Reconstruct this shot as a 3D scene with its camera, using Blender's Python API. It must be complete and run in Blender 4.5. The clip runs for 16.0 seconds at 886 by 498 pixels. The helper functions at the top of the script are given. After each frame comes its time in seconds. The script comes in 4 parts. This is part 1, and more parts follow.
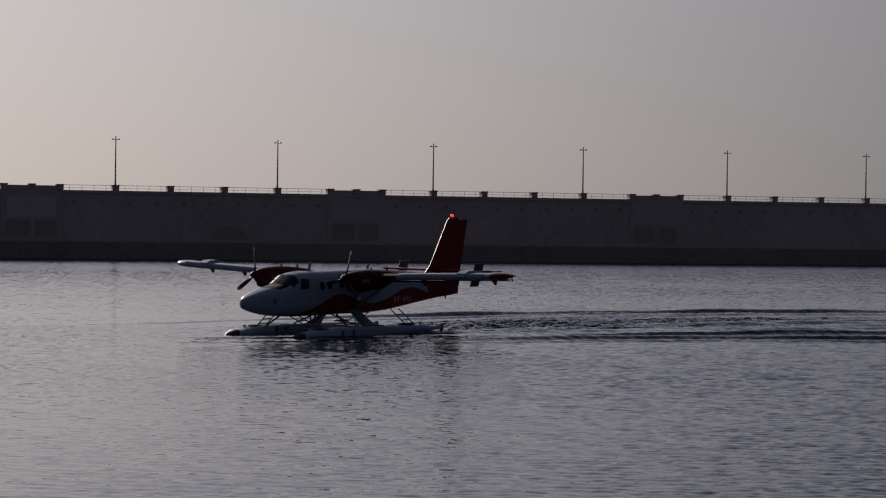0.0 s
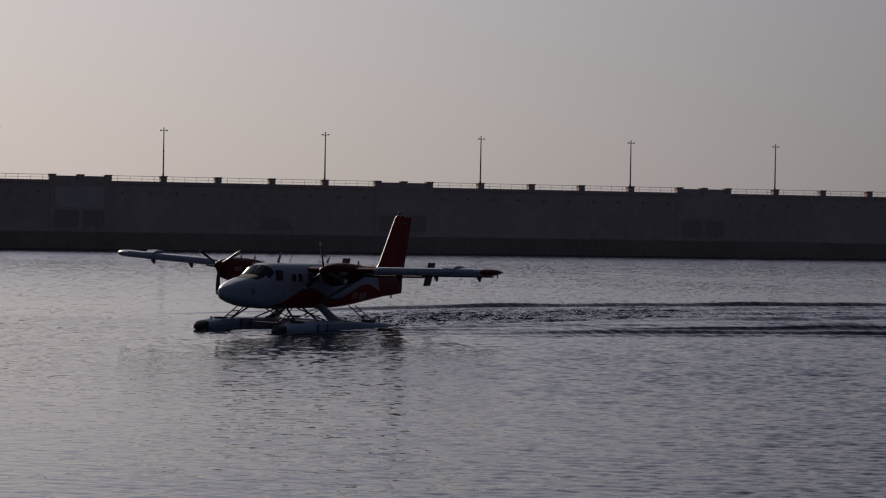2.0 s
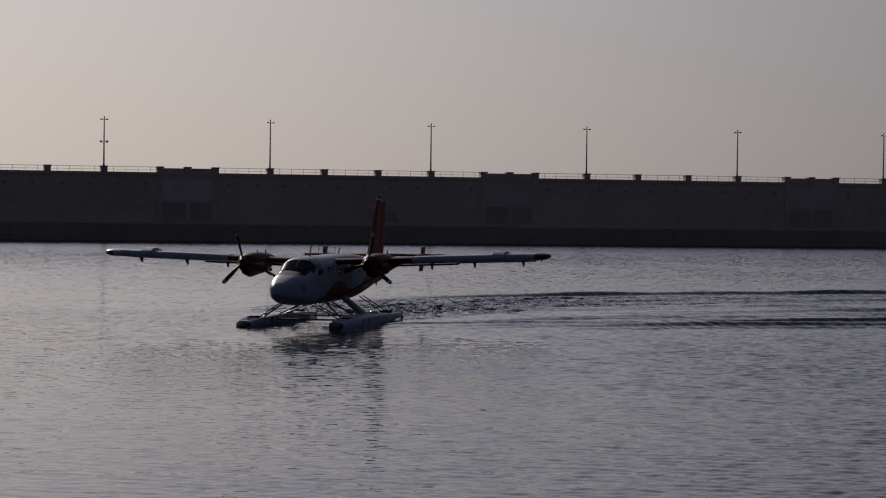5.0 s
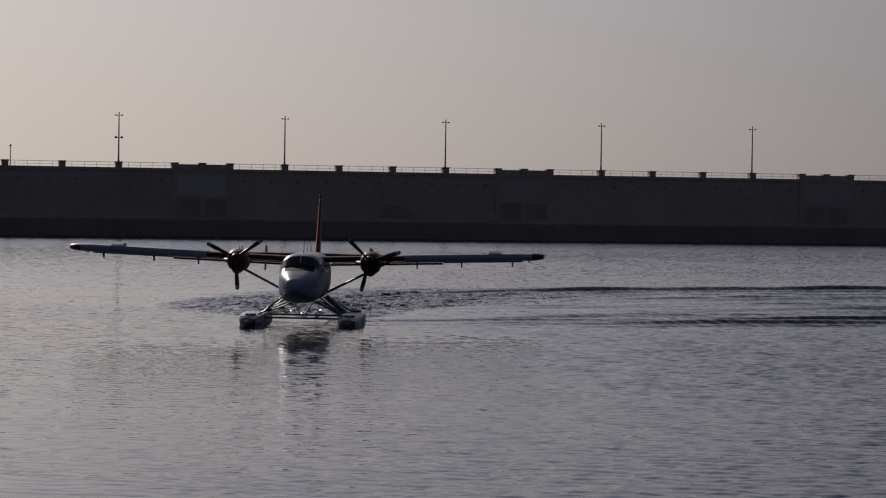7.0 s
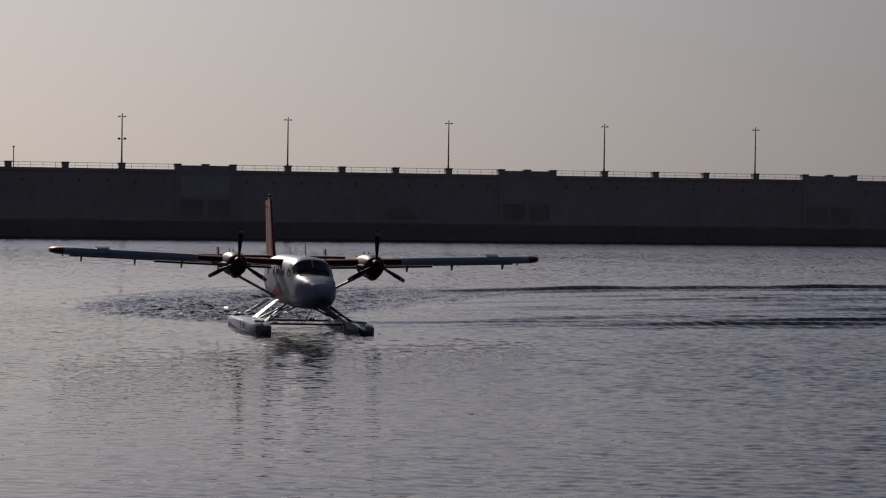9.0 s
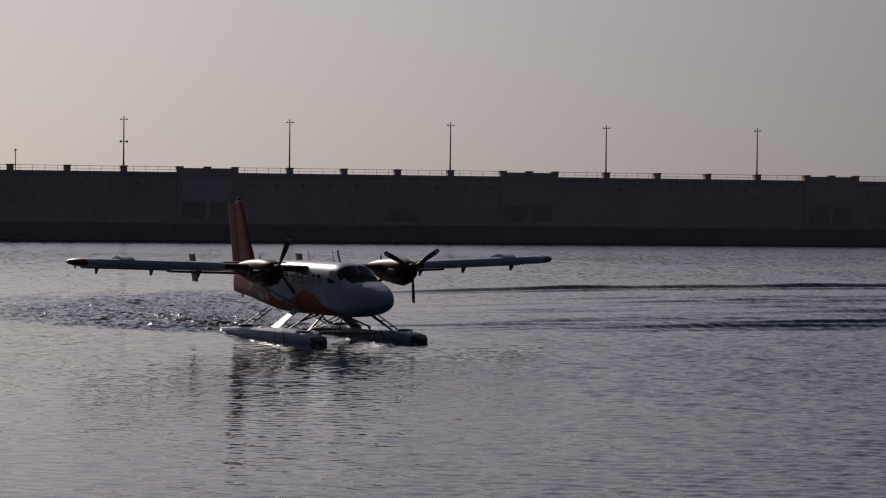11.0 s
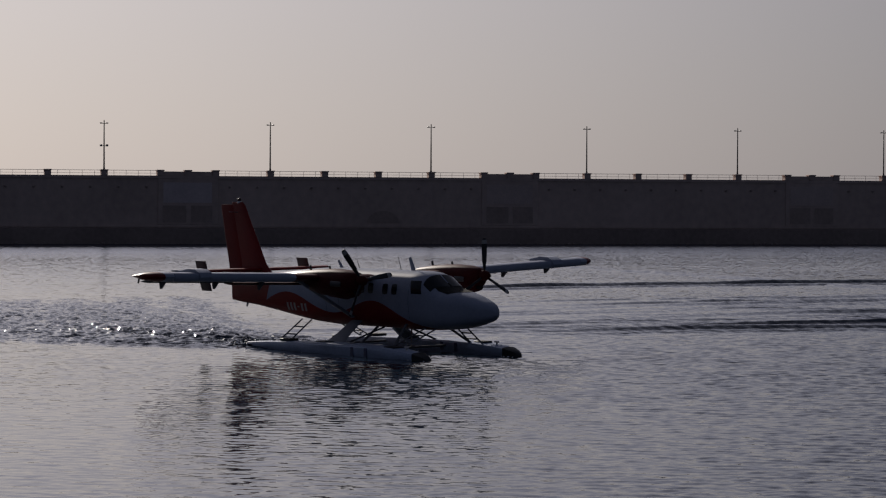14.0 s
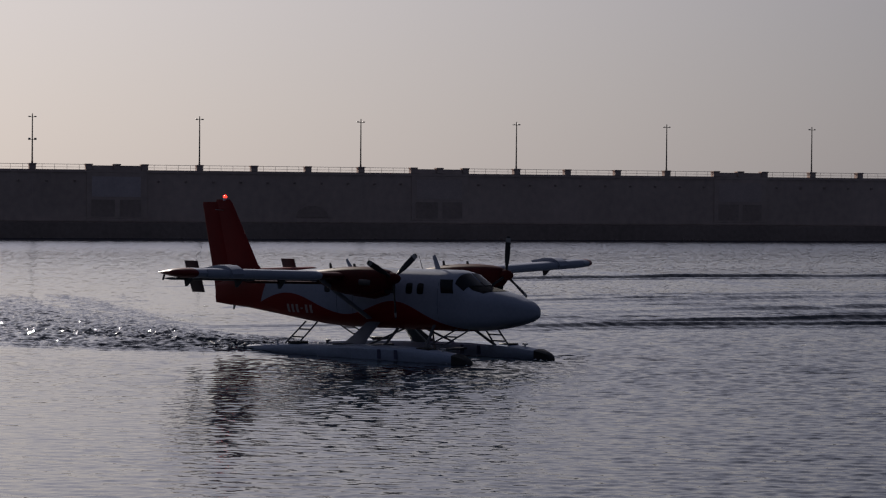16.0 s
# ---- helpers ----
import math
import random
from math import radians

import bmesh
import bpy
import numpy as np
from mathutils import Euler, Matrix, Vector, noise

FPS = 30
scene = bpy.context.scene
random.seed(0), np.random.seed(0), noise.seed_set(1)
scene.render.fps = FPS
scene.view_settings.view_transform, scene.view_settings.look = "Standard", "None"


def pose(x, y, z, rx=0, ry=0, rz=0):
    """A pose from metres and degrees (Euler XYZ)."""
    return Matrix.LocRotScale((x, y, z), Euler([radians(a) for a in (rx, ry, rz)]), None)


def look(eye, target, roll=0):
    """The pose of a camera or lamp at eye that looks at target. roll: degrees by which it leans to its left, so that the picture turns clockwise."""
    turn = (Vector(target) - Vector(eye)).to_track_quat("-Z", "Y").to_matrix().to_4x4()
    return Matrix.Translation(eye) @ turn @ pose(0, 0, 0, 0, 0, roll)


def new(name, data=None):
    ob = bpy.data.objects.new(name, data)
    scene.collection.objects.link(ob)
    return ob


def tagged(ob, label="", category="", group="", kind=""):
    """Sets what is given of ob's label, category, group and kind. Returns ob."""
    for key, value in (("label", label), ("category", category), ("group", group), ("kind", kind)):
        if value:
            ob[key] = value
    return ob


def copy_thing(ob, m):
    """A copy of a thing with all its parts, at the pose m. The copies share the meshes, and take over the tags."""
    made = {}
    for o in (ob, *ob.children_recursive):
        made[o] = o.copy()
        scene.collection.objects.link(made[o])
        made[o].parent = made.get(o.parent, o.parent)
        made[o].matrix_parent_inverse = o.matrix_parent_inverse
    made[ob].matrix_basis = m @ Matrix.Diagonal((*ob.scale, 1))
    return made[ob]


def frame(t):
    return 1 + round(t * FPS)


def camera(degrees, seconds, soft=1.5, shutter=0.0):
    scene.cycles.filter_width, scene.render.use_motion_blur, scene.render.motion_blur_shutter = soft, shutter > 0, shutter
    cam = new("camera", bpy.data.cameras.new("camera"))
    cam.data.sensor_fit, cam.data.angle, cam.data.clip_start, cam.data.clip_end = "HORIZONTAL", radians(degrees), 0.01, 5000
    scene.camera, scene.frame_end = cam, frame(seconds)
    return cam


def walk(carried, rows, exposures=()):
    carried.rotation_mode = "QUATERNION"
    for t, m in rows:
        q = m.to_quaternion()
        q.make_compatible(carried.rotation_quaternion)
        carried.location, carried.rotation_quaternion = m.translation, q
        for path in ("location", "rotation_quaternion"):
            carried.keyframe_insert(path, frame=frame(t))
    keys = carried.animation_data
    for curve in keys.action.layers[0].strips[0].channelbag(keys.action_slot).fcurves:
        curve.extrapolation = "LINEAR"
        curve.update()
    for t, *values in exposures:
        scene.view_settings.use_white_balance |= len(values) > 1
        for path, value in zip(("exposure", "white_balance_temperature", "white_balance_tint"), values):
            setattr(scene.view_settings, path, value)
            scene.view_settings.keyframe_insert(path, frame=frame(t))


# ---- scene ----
EYE = (0.0, 0.0, 5.43)
HEADINGS = [  # seconds, pan, tilt, roll in degrees
    (0, 3.730, -0.643, 0.779),
    (0.5, 3.252, -0.697, 0.938),
    (1, 2.947, -0.793, 0.861),
    (1.5, 2.696, -0.781, 0.773),
    (2, 2.675, -0.830, 1.035),
    (2.5, 2.426, -0.913, 1.033),
    (3, 2.162, -0.875, 0.962),
    (3.5, 1.651, -0.844, 0.935),
    (4, 1.058, -0.806, 1.033),
    (4.5, 0.645, -0.909, 0.914),
    (5, 0.285, -1.070, 0.769),
    (7.5, -0.049, -1.157, 0.867),
    (8, -0.050, -1.109, 0.856),
    (8.5, -0.058, -1.091, 0.901),
    (9, -0.109, -1.136, 0.810),
    (11.5, -0.128, -1.055, 0.568),
    (12, -0.085, -0.997, 0.474),
    (12.5, 0.009, -1.011, 0.529),
    (13, -0.005, -1.017, 0.351),
    (13.5, 0.091, -1.066, 0.351),
    (14, 0.264, -1.049, 0.280),
    (14.5, 0.569, -1.077, 0.282),
    (15, 1.026, -1.141, 0.196),
    (15.5, 1.355, -1.148, 0.329),
    (16, 1.855, -1.148, 0.487),
]


def aim(pan, tilt, roll):
    p, t = radians(pan), radians(tilt)
    way = Vector((math.sin(p) * math.cos(t), math.cos(p) * math.cos(t), math.sin(t)))
    return look(EYE, Vector(EYE) + way * 100, roll)


cam = camera(19.77, 16.0, soft=1.2)
walk(cam, [(t, aim(a, b, c)) for t, a, b, c in HEADINGS],
     exposures=[(0, 0.02), (3, 0.0), (4.5, -0.1), (13.2, -0.07), (14, 0.03), (14.5, 0.05), (16, 0.17)])

# ---- light ----
SUN_AZ, SUN_EL = -21.0, 21.0  # degrees right of the y axis, degrees up
world = bpy.data.worlds.new("sky")
scene.world = world
world.use_nodes = True
wn = world.node_tree
sky = wn.nodes.new("ShaderNodeTexSky")
sky.sky_type, sky.sun_disc = "NISHITA", False
sky.sun_elevation, sky.sun_rotation = radians(SUN_EL), radians(SUN_AZ)
sky.dust_density, sky.air_density, sky.ozone_density = 1.6, 1.0, 3.0
sun_way = Vector((math.sin(radians(SUN_AZ)) * math.cos(radians(SUN_EL)), math.cos(radians(SUN_AZ)) * math.cos(radians(SUN_EL)), math.sin(radians(SUN_EL))))


def world_math(op, a, b, c=None):
    n = wn.nodes.new("ShaderNodeMath")
    n.operation = op
    for i, v in enumerate((a, b, c)):
        if isinstance(v, (int, float)):
            n.inputs[i].default_value = v
        elif v is not None:
            wn.links.new(v, n.inputs[i])
    return n.outputs[0]


# evening haze over the clear sky: it scatters forwards, so it brightens towards the sun
way = wn.nodes.new("ShaderNodeTexCoord")
near = wn.nodes.new("ShaderNodeVectorMath")
near.operation = "DOT_PRODUCT"
near.inputs[1].default_value = sun_way
wn.links.new(way.outputs["Generated"], near.inputs[0])
up = wn.nodes.new("ShaderNodeSeparateXYZ")
wn.links.new(way.outputs["Generated"], up.inputs[0])
thin = world_math("POWER", world_math("SUBTRACT", 1.0, world_math("MAXIMUM", up.outputs[2], 0.0)), 0.65)
glow = world_math("MULTIPLY", thin, world_math("POWER", world_math("MAXIMUM", near.outputs["Value"], 0.0), 5.2))
haze = wn.nodes.new("ShaderNodeMix")
haze.data_type, haze.clamp_factor = "RGBA", False
haze.inputs["A"].default_value = (0.60, 0.68, 1.06, 1)
tone = wn.nodes.new("ShaderNodeMix")  # warm along the horizon, cooler higher up
tone.data_type = "RGBA"
tone.inputs["A"].default_value, tone.inputs["B"].default_value = (10.95, 10.0, 9.7, 1), (10.6, 10.3, 12.4, 1)
wn.links.new(world_math("POWER", world_math("MULTIPLY", world_math("MAXIMUM", up.outputs[2], 0.0), 4.0), 1.4), tone.inputs["Factor"])
wn.links.new(tone.outputs["Result"], haze.inputs["B"])
wn.links.new(glow, haze.inputs["Factor"])
both = wn.nodes.new("ShaderNodeMix")
both.data_type = "RGBA"
both.inputs["Factor"].default_value = 0.93
wn.links.new(sky.outputs[0], both.inputs["A"])
wn.links.new(haze.outputs["Result"], both.inputs["B"])
wn.links.new(both.outputs["Result"], wn.nodes["Background"].inputs[0])
wn.nodes["Background"].inputs[1].default_value = 0.07
sun = new("sun", bpy.data.lights.new("sun", "SUN"))
sun.data.energy, sun.data.angle, sun.data.color = 4.0, radians(0.6), (1.0, 0.91, 0.82)
sun.matrix_world = look(sun_way * 500, (0, 0, 0))

# ---- materials ----


def material(name, colour, rough=0.5, metal=0.0, vary=0.15, scale=3.0, bump=0.0, bump_scale=30.0, glow=None, spec=0.5):
    m = bpy.data.materials.new(name)
    m.use_nodes = True
    nt = m.node_tree
    b = nt.nodes["Principled BSDF"]
    b.inputs["Roughness"].default_value, b.inputs["Metallic"].default_value = rough, metal
    b.inputs["Specular IOR Level"].default_value = spec
    co = nt.nodes.new("ShaderNodeTexCoord")
    n1, n2 = nt.nodes.new("ShaderNodeTexNoise"), nt.nodes.new("ShaderNodeTexNoise")
    for n, s in ((n1, scale), (n2, scale * 9)):
        n.inputs["Scale"].default_value, n.inputs["Detail"].default_value = s, 5
        nt.links.new(co.outputs["Object"], n.inputs["Vector"])
    add = nt.nodes.new("ShaderNodeMath")
    nt.links.new(n1.outputs[0], add.inputs[0])
    nt.links.new(n2.outputs[0], add.inputs[1])
    mul = nt.nodes.new("ShaderNodeMapRange")
    mul.inputs["From Min"].default_value, mul.inputs["From Max"].default_value = 0.6, 1.4
    mul.inputs["To Min"].default_value, mul.inputs["To Max"].default_value = 1 - vary, 1 + vary
    nt.links.new(add.outputs[0], mul.inputs[0])
    mix = nt.nodes.new("ShaderNodeMix")
    mix.data_type, mix.blend_type = "RGBA", "MULTIPLY"
    mix.inputs["Factor"].default_value = 1
    mix.inputs["A"].default_value = (*colour, 1)
    nt.links.new(mul.outputs[0], mix.inputs["B"])
    nt.links.new(mix.outputs["Result"], b.inputs["Base Color"])
    if bump:
        n3, bp = nt.nodes.new("ShaderNodeTexNoise"), nt.nodes.new("ShaderNodeBump")
        n3.inputs["Scale"].default_value, n3.inputs["Detail"].default_value = bump_scale, 6
        nt.links.new(co.outputs["Object"], n3.inputs["Vector"])
        nt.links.new(n3.outputs[0], bp.inputs["Height"])
        bp.inputs["Strength"].default_value, bp.inputs["Distance"].default_value = 0.6, bump
        nt.links.new(bp.outputs[0], b.inputs["Normal"])
    if glow:
        b.inputs["Emission Color"].default_value, b.inputs["Emission Strength"].default_value = (*glow[0], 1), glow[1]
    return m


def math_node(nt, op, a, b=None, c=None):
    n = nt.nodes.new("ShaderNodeMath")
    n.operation = op
    for i, v in enumerate((a, b, c)):
        if v is None:
            continue
        if isinstance(v, (int, float)):
            n.inputs[i].default_value = v
        else:
            nt.links.new(v, n.inputs[i])
    return n.outputs[0]


# WHITE is far below real white: the bluish shade is in the colour
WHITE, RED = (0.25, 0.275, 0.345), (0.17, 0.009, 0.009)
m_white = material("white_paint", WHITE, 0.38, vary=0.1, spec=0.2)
m_red = material("red_paint", RED, 0.5, vary=0.12, spec=0.15)
m_darkred = material("nacelle_paint", (0.062, 0.008, 0.008), 0.5, vary=0.35, spec=0.05)
m_black = material("black_rubber", (0.015, 0.015, 0.016), 0.6, vary=0.2)
m_glass = material("dark_glass", (0.010, 0.012, 0.016), 0.16, vary=0.02, spec=0.16)
m_matt = material("matt_black_paint", (0.012, 0.012, 0.013), 0.85, vary=0.2, spec=0.08)
# the same white paint, made darker where strut and legs lie in shade
m_wing_strut = material("shaded_white_paint", (0.15, 0.16, 0.19), 0.45, vary=0.15, spec=0.12)
m_tip_red = material("wing_tip_paint", (0.12, 0.009, 0.009), 0.5, vary=0.2, spec=0.2)
m_metal = material("grey_metal", (0.45, 0.45, 0.46), 0.35, metal=0.8, vary=0.1)
m_float = material("float_paint", (0.33, 0.38, 0.49), 0.4, vary=0.2, scale=1.5, spec=0.15)
m_boot = material("deice_boot", (0.03, 0.03, 0.032), 0.6, vary=0.2, spec=0.15)
m_blade = material("prop_blade", (0.025, 0.025, 0.027), 0.45, vary=0.1, spec=0.25)
m_beacon = material("beacon_lamp", (0.5, 0.02, 0.01), 0.3, glow=((1.0, 0.035, 0.02), 2.5))
m_nav = material("nav_lamp", (0.5, 0.02, 0.01), 0.3, glow=((1.0, 0.05, 0.03), 0.5))
m_bars = material("grey_lettering", (0.28, 0.22, 0.22), 0.4, vary=0.05)
m_burnt = material("burnt_metal", (0.10, 0.09, 0.085), 0.6, metal=0.4, vary=0.3)
m_stripe = material("navy_stripe", (0.02, 0.03, 0.1), 0.4)
m_tip = material("blade_tip_band", (0.28, 0.27, 0.26), 0.45)
m_strut = material("strut_paint", (0.085, 0.088, 0.10), 0.5, vary=0.2, spec=0.15)
m_finlet = material("finlet_paint", (0.04, 0.012, 0.012), 0.5, vary=0.2)
m_emblem = material("badge_paint", (0.11, 0.09, 0.11), 0.4, vary=0.4, scale=6)
m_conc = material("weathered_concrete", (0.50, 0.385, 0.335), 0.9, vary=0.2, scale=0.12, bump=0.02, bump_scale=3)
m_conc_dark = material("wet_concrete", (0.25, 0.19, 0.165), 0.75, vary=0.25, scale=0.2, bump=0.06, bump_scale=2)
m_pale = material("pale_render", (0.56, 0.47, 0.46), 0.85, vary=0.15, scale=0.5)
m_steel = material("galvanised_steel", (0.12, 0.11, 0.1), 0.6, metal=0.2, vary=0.1)
m_rail = material("pale_galvanised", (0.6, 0.58, 0.55), 0.45, metal=0.3, vary=0.1)
m_panel = material("patched_concrete", (0.52, 0.41, 0.37), 0.9, vary=0.15, scale=0.6)
# darker concrete: shade inside recesses, culvert and drain holes as plain colour
m_dark = material("hollow_shade_concrete", (0.38, 0.29, 0.25), 0.9, vary=0.2, scale=0.3)
m_lamp = material("lamp_head_paint", (0.2, 0.2, 0.2), 0.5)


def livery():
    """White upper body with a red wave along the belly that rises into the tail."""
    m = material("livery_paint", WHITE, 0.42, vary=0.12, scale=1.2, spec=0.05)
    nt = m.node_tree
    mix = next(n for n in nt.nodes if n.type == "MIX")
    co = next(n for n in nt.nodes if n.type == "TEX_COORD")
    sep = nt.nodes.new("ShaderNodeSeparateXYZ")
    nt.links.new(co.outputs["Object"], sep.inputs[0])
    x, zz = sep.outputs[0], sep.outputs[2]

    def hump(at, wide, high):
        d = math_node(nt, "DIVIDE", math_node(nt, "ADD", x, -at), wide)
        e = math_node(nt, "POWER", 2.718, math_node(nt, "MULTIPLY", math_node(nt, "MULTIPLY", d, d), -1.0))
        return math_node(nt, "MULTIPLY", e, high)

    edge = math_node(nt, "ADD", math_node(nt, "ADD", hump(-0.25, 1.75, 0.88), hump(-5.45, 2.4, 1.03)), 1.16)
    a = math_node(nt, "LESS_THAN", zz, edge)
    tail = math_node(nt, "LESS_THAN", math_node(nt, "ADD", x, math_node(nt, "MULTIPLY", zz, -0.45)), -7.85)
    mask = math_node(nt, "MAXIMUM", a, tail)
    c = nt.nodes.new("ShaderNodeMix")
    c.data_type = "RGBA"
    nt.links.new(mask, c.inputs["Factor"])
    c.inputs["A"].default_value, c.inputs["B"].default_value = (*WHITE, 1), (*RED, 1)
    nt.links.new(c.outputs["Result"], mix.inputs["A"])
    return m


m_livery = livery()


def water_material(name, choppy=1.0, open_water=True):
    m = bpy.data.materials.new(name)
    m.use_nodes = True
    nt = m.node_tree
    b = nt.nodes["Principled BSDF"]
    b.inputs["Base Color"].default_value = (0.012, 0.021, 0.036, 1)
    b.inputs["Roughness"].default_value, b.inputs["IOR"].default_value = 0.04, 1.33
    co = nt.nodes.new("ShaderNodeTexCoord")
    geo = nt.nodes.new("ShaderNodeNewGeometry")
    total = geo.outputs["Normal"]

    def noise_at(scale, stretch, turn, detail):
        mp = nt.nodes.new("ShaderNodeMapping")
        mp.inputs["Scale"].default_value = (1 / stretch, 1, 1)
        mp.inputs["Rotation"].default_value = (0, 0, radians(turn))
        nt.links.new(co.outputs["Object"], mp.inputs[0])
        n = nt.nodes.new("ShaderNodeTexNoise")
        n.inputs["Scale"].default_value, n.inputs["Detail"].default_value = scale, detail
        nt.links.new(mp.outputs[0], n.inputs["Vector"])
        return n

    # wind patches: calmer and rougher stretches
    patch = noise_at(0.035, 2.5, 10, 2)
    gust = nt.nodes.new("ShaderNodeMapRange")
    gust.inputs["From Min"].default_value, gust.inputs["From Max"].default_value = 0.35, 0.65
    gust.inputs["To Min"].default_value, gust.inputs["To Max"].default_value = 0.75, 1.25
    nt.links.new(patch.outputs[0], gust.inputs[0])
    # more wind out by the breakwater than in its lee near the quay
    sep = nt.nodes.new("ShaderNodeSeparateXYZ")
    nt.links.new(co.outputs["Object"], sep.inputs[0])
    off = nt.nodes.new("ShaderNodeMapRange")
    off.inputs["From Min"].default_value, off.inputs["From Max"].default_value = 110.0, 240.0
    off.inputs["To Min"].default_value, off.inputs["To Max"].default_value = 0.86, 1.2
    nt.links.new(sep.outputs[1], off.inputs[0])
    side = nt.nodes.new("ShaderNodeMapRange")  # the breeze freshens along the basin
    side.inputs["From Min"].default_value, side.inputs["From Max"].default_value = -8.0, 16.0
    side.inputs["To Min"].default_value, side.inputs["To Max"].default_value = 0.36, 1.2
    nt.links.new(sep.outputs[0], side.inputs[0])
    strength = gust.outputs[0]
    if open_water:
        strength = math_node(nt, "MULTIPLY", math_node(nt, "MULTIPLY", strength, side.outputs[0]), off.outputs[0])
        fetch = nt.nodes.new("ShaderNodeMapRange")  # short chop out by the breakwater
        fetch.inputs["From Min"].default_value, fetch.inputs["From Max"].default_value = 120.0, 210.0
        fetch.inputs["To Min"].default_value, fetch.inputs["To Max"].default_value = 0.0, 0.8
        nt.links.new(sep.outputs[1], fetch.inputs[0])
        strength = math_node(nt, "MAXIMUM", strength, fetch.outputs[0])
    for scale, stretch, amount, turn, detail in ((1.1, 1.1, 0.10, 5, 2), (2.5, 1.3, 0.27, -9, 2), (5.5, 1.6, 0.27, 6, 2), (12.0, 1.8, 0.17, 0, 2)):
        n = noise_at(scale, stretch, turn, detail)
        sub = nt.nodes.new("ShaderNodeVectorMath")
        sub.operation = "SUBTRACT"
        nt.links.new(n.outputs["Color"], sub.inputs[0])
        sub.inputs[1].default_value = (0.5, 0.5, 0.5)
        flat = nt.nodes.new("ShaderNodeVectorMath")
        flat.operation = "MULTIPLY"
        nt.links.new(sub.outputs[0], flat.inputs[0])
        flat.inputs[1].default_value = (0.85 * amount * choppy, amount * choppy, 0)
        sc = nt.nodes.new("ShaderNodeVectorMath")
        sc.operation = "SCALE"
        nt.links.new(flat.outputs[0], sc.inputs[0])
        nt.links.new(strength, sc.inputs["Scale"])
        add = nt.nodes.new("ShaderNodeVectorMath")
        nt.links.new(total, add.inputs[0])
        nt.links.new(sc.outputs[0], add.inputs[1])
        total = add.outputs[0]
    # normals tilt to the quay so water mirrors bright sky, more in the open
    lean = nt.nodes.new("ShaderNodeMapRange")
    lean.inputs["From Min"].default_value, lean.inputs["From Max"].default_value = 60.0, 220.0
    lean.inputs["To Min"].default_value, lean.inputs["To Max"].default_value = -0.016, -0.052
    nt.links.new(sep.outputs[1], lean.inputs[0])
    # seen flat, only the near faces of the choppy water at the wall's foot show
    chop = nt.nodes.new("ShaderNodeMapRange")
    chop.inputs["From Min"].default_value, chop.inputs["From Max"].default_value = 240.0, 310.0
    chop.inputs["To Min"].default_value, chop.inputs["To Max"].default_value = 0.0, -0.13
    nt.links.new(math_node(nt, "ADD", sep.outputs[1], math_node(nt, "MULTIPLY", sep.outputs[0], -0.2554)), chop.inputs[0])
    # less tilt on one side of the near basin, to steer the reflection's brightness
    side_tilt, near = nt.nodes.new("ShaderNodeMapRange"), nt.nodes.new("ShaderNodeMapRange")
    side_tilt.inputs["From Min"].default_value, side_tilt.inputs["From Max"].default_value = -12.0, 14.0
    side_tilt.inputs["To Min"].default_value, side_tilt.inputs["To Max"].default_value = 0.015, -0.014
    nt.links.new(sep.outputs[0], side_tilt.inputs[0])
    near.inputs["From Min"].default_value, near.inputs["From Max"].default_value = 110.0, 180.0
    near.inputs["To Min"].default_value, near.inputs["To Max"].default_value = 1.0, 0.0
    nt.links.new(sep.outputs[1], near.inputs[0])
    side_tilt_near = math_node(nt, "MULTIPLY", side_tilt.outputs[0], near.outputs[0])
    comb = nt.nodes.new("ShaderNodeCombineXYZ")
    if open_water:
        nt.links.new(math_node(nt, "ADD", math_node(nt, "ADD", lean.outputs[0], chop.outputs[0]), side_tilt_near), comb.inputs[1])
    else:
        comb.inputs[1].default_value = -0.05
    add = nt.nodes.new("ShaderNodeVectorMath")
    nt.links.new(total, add.inputs[0])
    nt.links.new(comb.outputs[0], add.inputs[1])
    total = add.outputs[0]
    norm = nt.nodes.new("ShaderNodeVectorMath")
    norm.operation = "NORMALIZE"
    nt.links.new(total, norm.inputs[0])
    nt.links.new(norm.outputs[0], b.inputs["Normal"])
    return m


m_churn = water_material("churned_water", 1.3, False)
m_foam_glint = material("foam", (0.75, 0.77, 0.8), 0.6, vary=0.15, scale=8, spec=0.3)
m_water = water_material("harbour_water")

# ---- mesh helpers ----


def mesh_object(name, bm, mat, smooth=True):
    me = bpy.data.meshes.new(name)
    bmesh.ops.recalc_face_normals(bm, faces=bm.faces[:])
    if smooth:
        for f in bm.faces:
            f.smooth = True
        for e in bm.edges:
            if len(e.link_faces) == 2 and e.calc_face_angle(0) > radians(38):
                e.smooth = False
    bm.to_mesh(me)
    bm.free()
    me.materials.append(mat)
    return new(name, me)


def part(name, bm, mat, parent, label="", smooth=True):
    ob = mesh_object(name, bm, mat, smooth)
    ob.parent = parent
    if label:
        tagged(ob, label)
    return ob


def loft(rings, caps=True, closed=True, bm=None):
    bm = bm or bmesh.new()
    vs = [[bm.verts.new(p) for p in r] for r in rings]
    n = len(vs[0])
    for a, b in zip(vs, vs[1:]):
        for i in range(n if closed else n - 1):
            j = (i + 1) % n
            bm.faces.new((a[i], a[j], b[j], b[i]))
    if caps:
        bm.faces.new(vs[0])
        bm.faces.new(vs[-1])
    return bm


